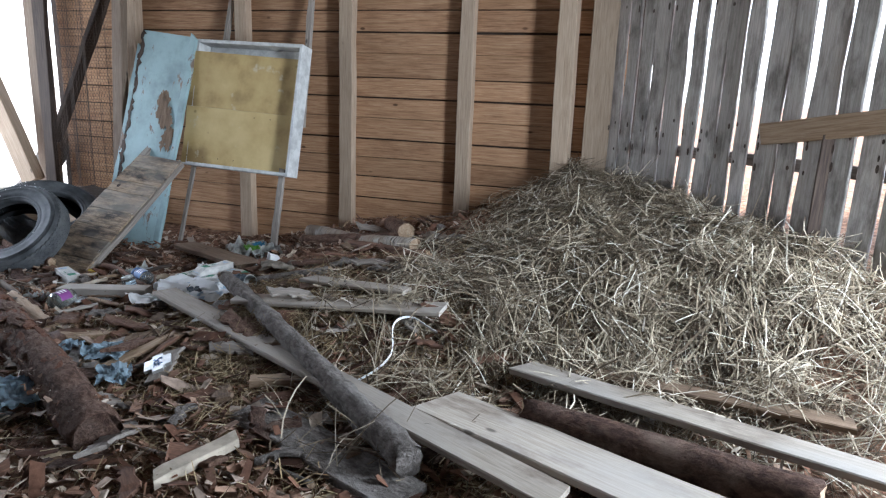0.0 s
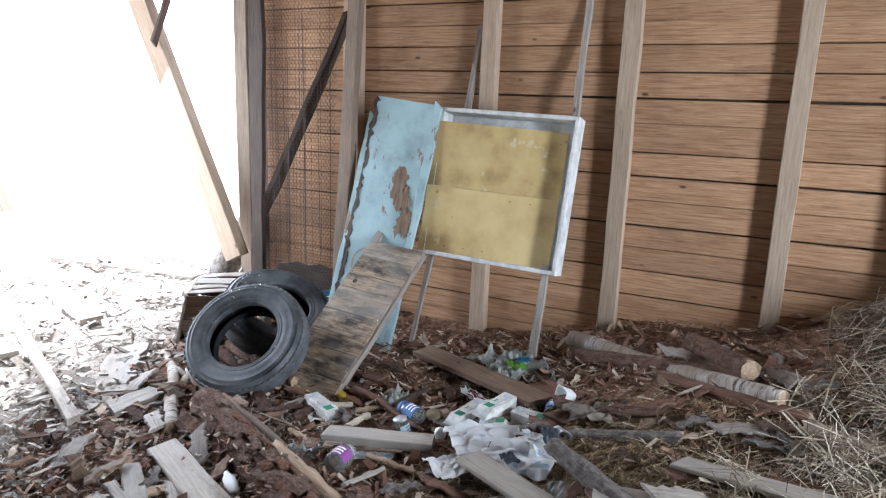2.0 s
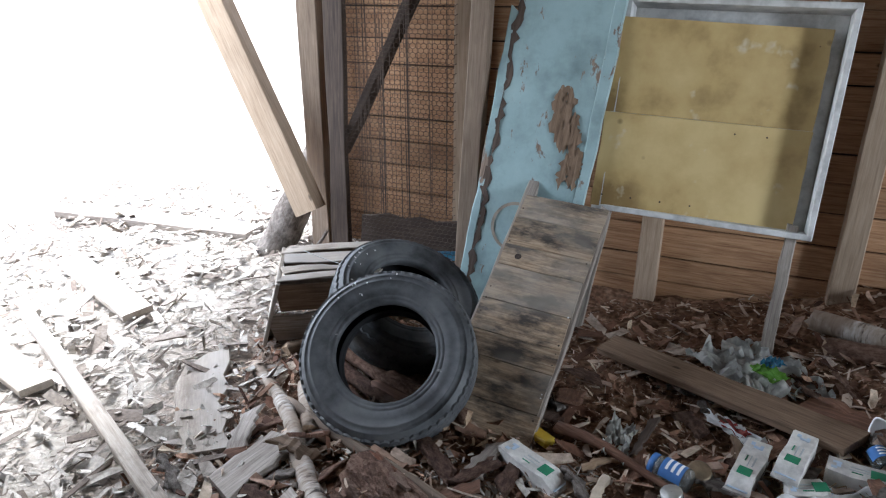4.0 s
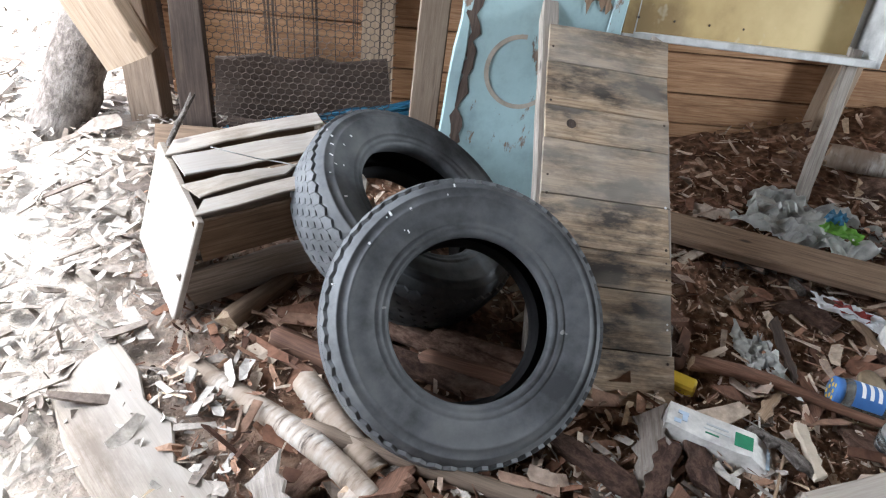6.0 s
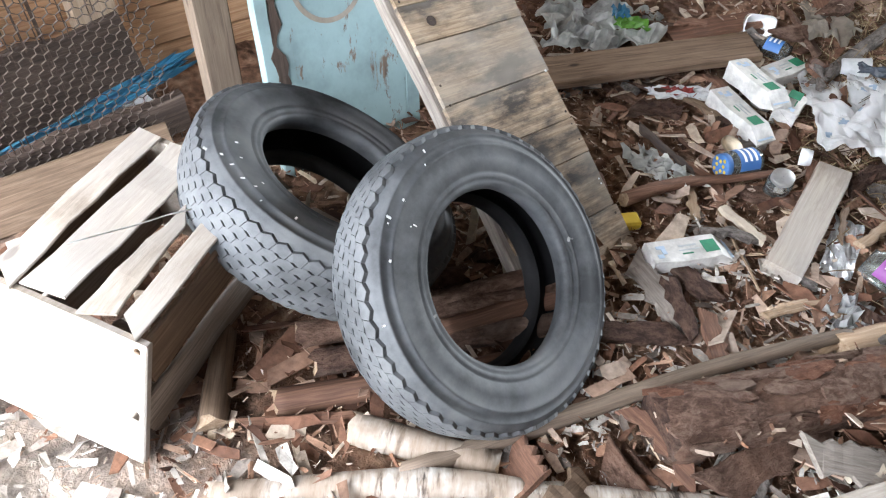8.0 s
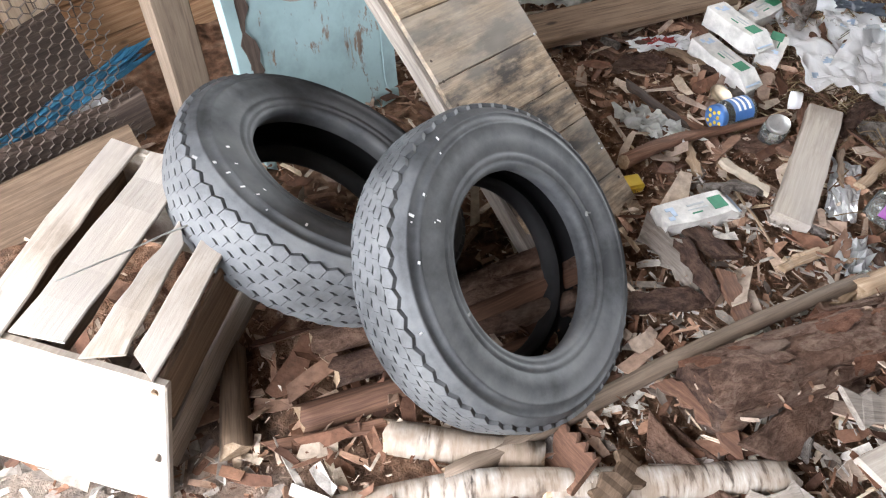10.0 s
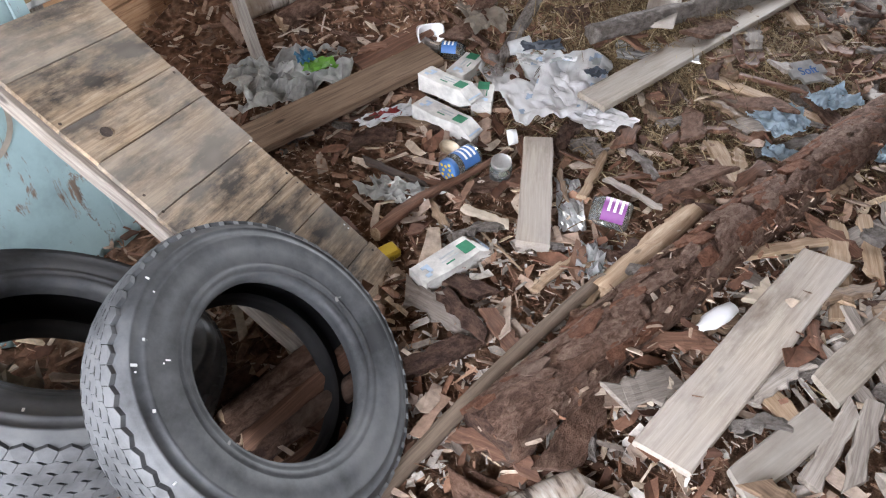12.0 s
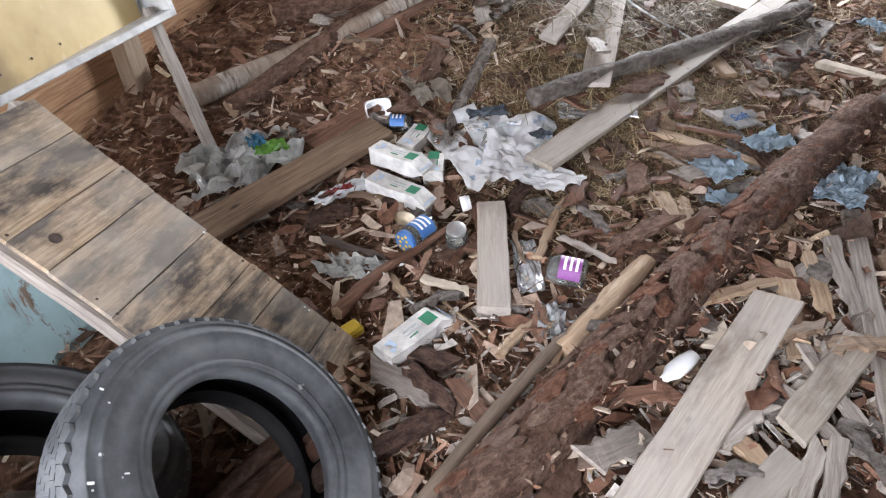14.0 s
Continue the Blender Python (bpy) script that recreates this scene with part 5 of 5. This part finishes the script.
def scatter(name, count, region, sizes, mat, label, seed, weight=None, lift=0.01, tilt=0.35):
    rnd = np.random.RandomState(seed)
    verts, faces, base = [], [], 0
    n = 7
    topf = list(range(n))
    quads = [(q, q + n, (q + 1) % n + n, (q + 1) % n) for q in range(n)]
    made = 0
    while made < count:
        x, y = rnd.uniform(region[0], region[1]), rnd.uniform(region[2], region[3])
        if weight is not None and rnd.rand() > weight(x, y):
            continue
        made += 1
        s = sizes[0] * (sizes[1] / sizes[0]) ** (rnd.rand() ** 1.8)
        rot = Euler((rnd.normal(0, tilt), rnd.normal(0, tilt), rnd.uniform(0, 6.3))).to_matrix()
        p = FLAKES[rnd.randint(len(FLAKES))] * s
        p = p @ np.array(rot).T + np.array([x, y, float(g(x, y)) + lift + rnd.uniform(0, 0.02)])
        verts.append(p)
        faces.append([base + q for q in topf])
        faces.extend([tuple(base + v for v in qd) for qd in quads])
        base += 2 * n
    me = bpy.data.meshes.new(name)
    me.from_pydata(np.concatenate(verts).tolist(), [], faces)
    me.materials.append(M[mat])
    return tagged(new(name, me), label, "debris", kind="stuff")


def dark_zone(x, y):
    hay = math.exp(-(((x - 1.35) / 1.3) ** 2 + ((y - 3.9) / 1.3) ** 2))
    nook_hay = math.exp(-(((x + 0.95) / 0.45) ** 2 + ((y - 3.05) / 0.42) ** 2))
    return max(0.0, 1 - 2.2 * hay) * (1 - 0.75 * nook_hay) * (1.0 if x > -3.3 else 0.45)


scatter("bark_chips", 24000, (-3.4, 1.4, 0.6, 5.2), (0.006, 0.042), "chips", "brown and grey bark chips covering the floor", 5, dark_zone)
# Pale chips gather by the door: bleached ones, also painting its daylight.
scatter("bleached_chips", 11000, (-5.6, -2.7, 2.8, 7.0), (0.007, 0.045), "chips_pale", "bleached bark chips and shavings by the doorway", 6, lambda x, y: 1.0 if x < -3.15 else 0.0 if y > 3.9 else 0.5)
scatter("bleached_chips", 4200, (-3.6, -1.9, 1.8, 3.9), (0.008, 0.045), "chips_pale", "pale wood chips among the bark", 8)

LOG_A, LOG_B = Vector((-2.63, 3.70, 0)), Vector((-0.95, 2.10, 0))


def by_log(x, y):
    d = (Vector((x, y, 0)) - LOG_A).dot((LOG_B - LOG_A).normalized().cross(Vector((0, 0, 1))))
    return math.exp(-((d / 0.06) ** 2))


scatter("bark_pieces", 1900, (-3.2, 0.6, 1.2, 4.9), (0.03, 0.08), "bark_bits", "broken pieces of bark and rotten wood", 12, dark_zone, 0.02, 0.28)
# Bleached pieces thicken towards the door and add to its painted brightness.
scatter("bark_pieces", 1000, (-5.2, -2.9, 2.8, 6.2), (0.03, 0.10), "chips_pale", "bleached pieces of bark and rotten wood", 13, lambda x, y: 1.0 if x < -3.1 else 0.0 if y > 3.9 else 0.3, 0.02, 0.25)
scatter("crumbs", 30000, (-3.3, 0.3, 1.4, 4.6), (0.003, 0.012), "chips", "fine reddish bark crumbs covering the floor", 10, None, 0.008, 0.6)
scatter("log_flakes", 900, (-2.65, -0.95, 2.1, 3.72), (0.006, 0.025), "chips", "flaking bark lying on the rotten log", 9, by_log, 0.095, 0.3)

# larger slabs of bark that can be told apart
rb = random.Random(91)
SLABS = []
for k in range(10):
    bm = plank_bm(rb.uniform(0.10, 0.24), rb.uniform(0.04, 0.09), rb.uniform(0.008, 0.018), rb, wob=0.022, ends=0.035, segs=9, bow=rb.uniform(-0.008, 0.012), taper=rb.uniform(0.75, 1.15))
    SLABS.append(mesh_of("bark_slab", bm, M[("bark", "bark_red", "redwood", "bark_grey", "weathered", "brown")[k % 6]]))
for k in range(300):
    x, y = rb.uniform(-3.2, 0.2), rb.uniform(1.6, 4.4)
    if x < -2.2 and y > 4.0:
        continue
    ob = new("bark_slab", SLABS[rb.randrange(10)])
    ob.matrix_basis = Matrix.Translation(gv(x, y, 0.015 + rb.uniform(0, 0.015))) @ Euler((rb.gauss(0, 0.25), rb.gauss(0, 0.15), rb.uniform(0, 6.3))).to_matrix().to_4x4()
    tagged(ob, "loose slab of rotten bark or split wood", "bark", "loose bark slabs")


def hay(name, count, seed, place, label, length=(0.08, 0.32), width=(0.0009, 0.0021), curl=0.5, mat="straw"):
    """Straw blades: bent flat strips. place(rnd) gives x, y, lift."""
    rnd = np.random.RandomState(seed)
    V = np.zeros((count, 10, 3))
    for i in range(count):
        x, y, lift = place(rnd)
        az, pitch = rnd.uniform(0, 2 * math.pi), rnd.normal(0, 0.30)
        L, w = rnd.uniform(*length), rnd.uniform(*width)
        bend = rnd.normal(0, curl)
        drop = abs(rnd.normal(0, curl * 0.5))
        px, py = x - 0.5 * L * math.cos(az), y - 0.5 * L * math.sin(az)
        h0 = float(g(x, y)) + lift
        gx, gy = (float(g(x + 0.05, y)) - float(g(x, y))) / 0.05, (float(g(x, y + 0.05)) - float(g(x, y))) / 0.05
        for k in range(5):
            f = k / 4
            a = az + bend * (f - 0.5)
            if k:
                px, py = px + L / 4 * math.cos(a), py + L / 4 * math.sin(a)
            z = h0 + gx * (px - x) + gy * (py - y) + (f - 0.5) * L * pitch - drop * L * (f - 0.5) ** 2
            nx, ny = -math.sin(a) * w, math.cos(a) * w
            V[i, 2 * k] = (px + nx, py + ny, z + 0.4 * w)
            V[i, 2 * k + 1] = (px - nx, py - ny, z - 0.4 * w)
    b = (np.arange(count) * 10)[:, None, None]
    quad = np.array([[2 * k, 2 * k + 1, 2 * k + 3, 2 * k + 2] for k in range(4)])[None]
    me = bpy.data.meshes.new(name)
    me.from_pydata(V.reshape(-1, 3).tolist(), [], (b + quad).reshape(-1, 4).tolist())
    me.materials.append(M[mat])
    return tagged(new(name, me), label, "hay", kind="stuff")


def heap(rnd):
    while True:
        x, y = rnd.normal(1.05, 0.75), rnd.normal(3.6, 0.8)
        if x < -0.5 or y < 2.0 or y > 5.3 or (Vector((x, y, 0)) - S0).dot(SN) < 0.03 or (Vector((x, y, 0)) - ORIGIN).dot(INTO) < 0.02:
            continue
        if (Vector((x, y, 0)) - S0).dot(SN) > 1.3 and y > 3.5:
            continue
        p = Vector((x, y, 0)) - ORIGIN
        if p.dot(INTO) < 0.95 and p.dot(ALONG) < 2.45 + 0.4 * rnd.rand():
            continue
        return x, y, rnd.uniform(-0.02, 0.05) + 0.11 * noise.noise(Vector((x * 4.5, y * 4.5, 2.0))) + 0.04 * noise.noise(Vector((x * 13, y * 13, 5.0))) + 0.02


def thin(rnd):
    while True:
        x, y = rnd.uniform(-1.6, 0.9), rnd.uniform(0.9, 3.9)
        if rnd.rand() < 0.25 + 0.75 * ss(-1.5, 0.2, x):
            return x, y, rnd.uniform(0.0, 0.035)


def nook(rnd):
    return rnd.normal(-0.92, 0.36), rnd.normal(3.05, 0.36), rnd.uniform(0.0, 0.035)


hay("hay_heap", 27000, 21, heap, "heap of tangled dry grey-gold hay")
hay("thin_hay", 6000, 22, thin, "thin strewn dry hay on the floor", (0.05, 0.22), (0.0009, 0.002), mat="straw_gold")
hay("thin_hay", 11000, 23, nook, "thin strewn dry hay on the floor", (0.04, 0.16), (0.0008, 0.0018), mat="straw_gold")
hay("hay_strands", 1700, 24, heap, "long pale straw strands on the hay heap", (0.2, 0.5), (0.0014, 0.0036), 0.9)
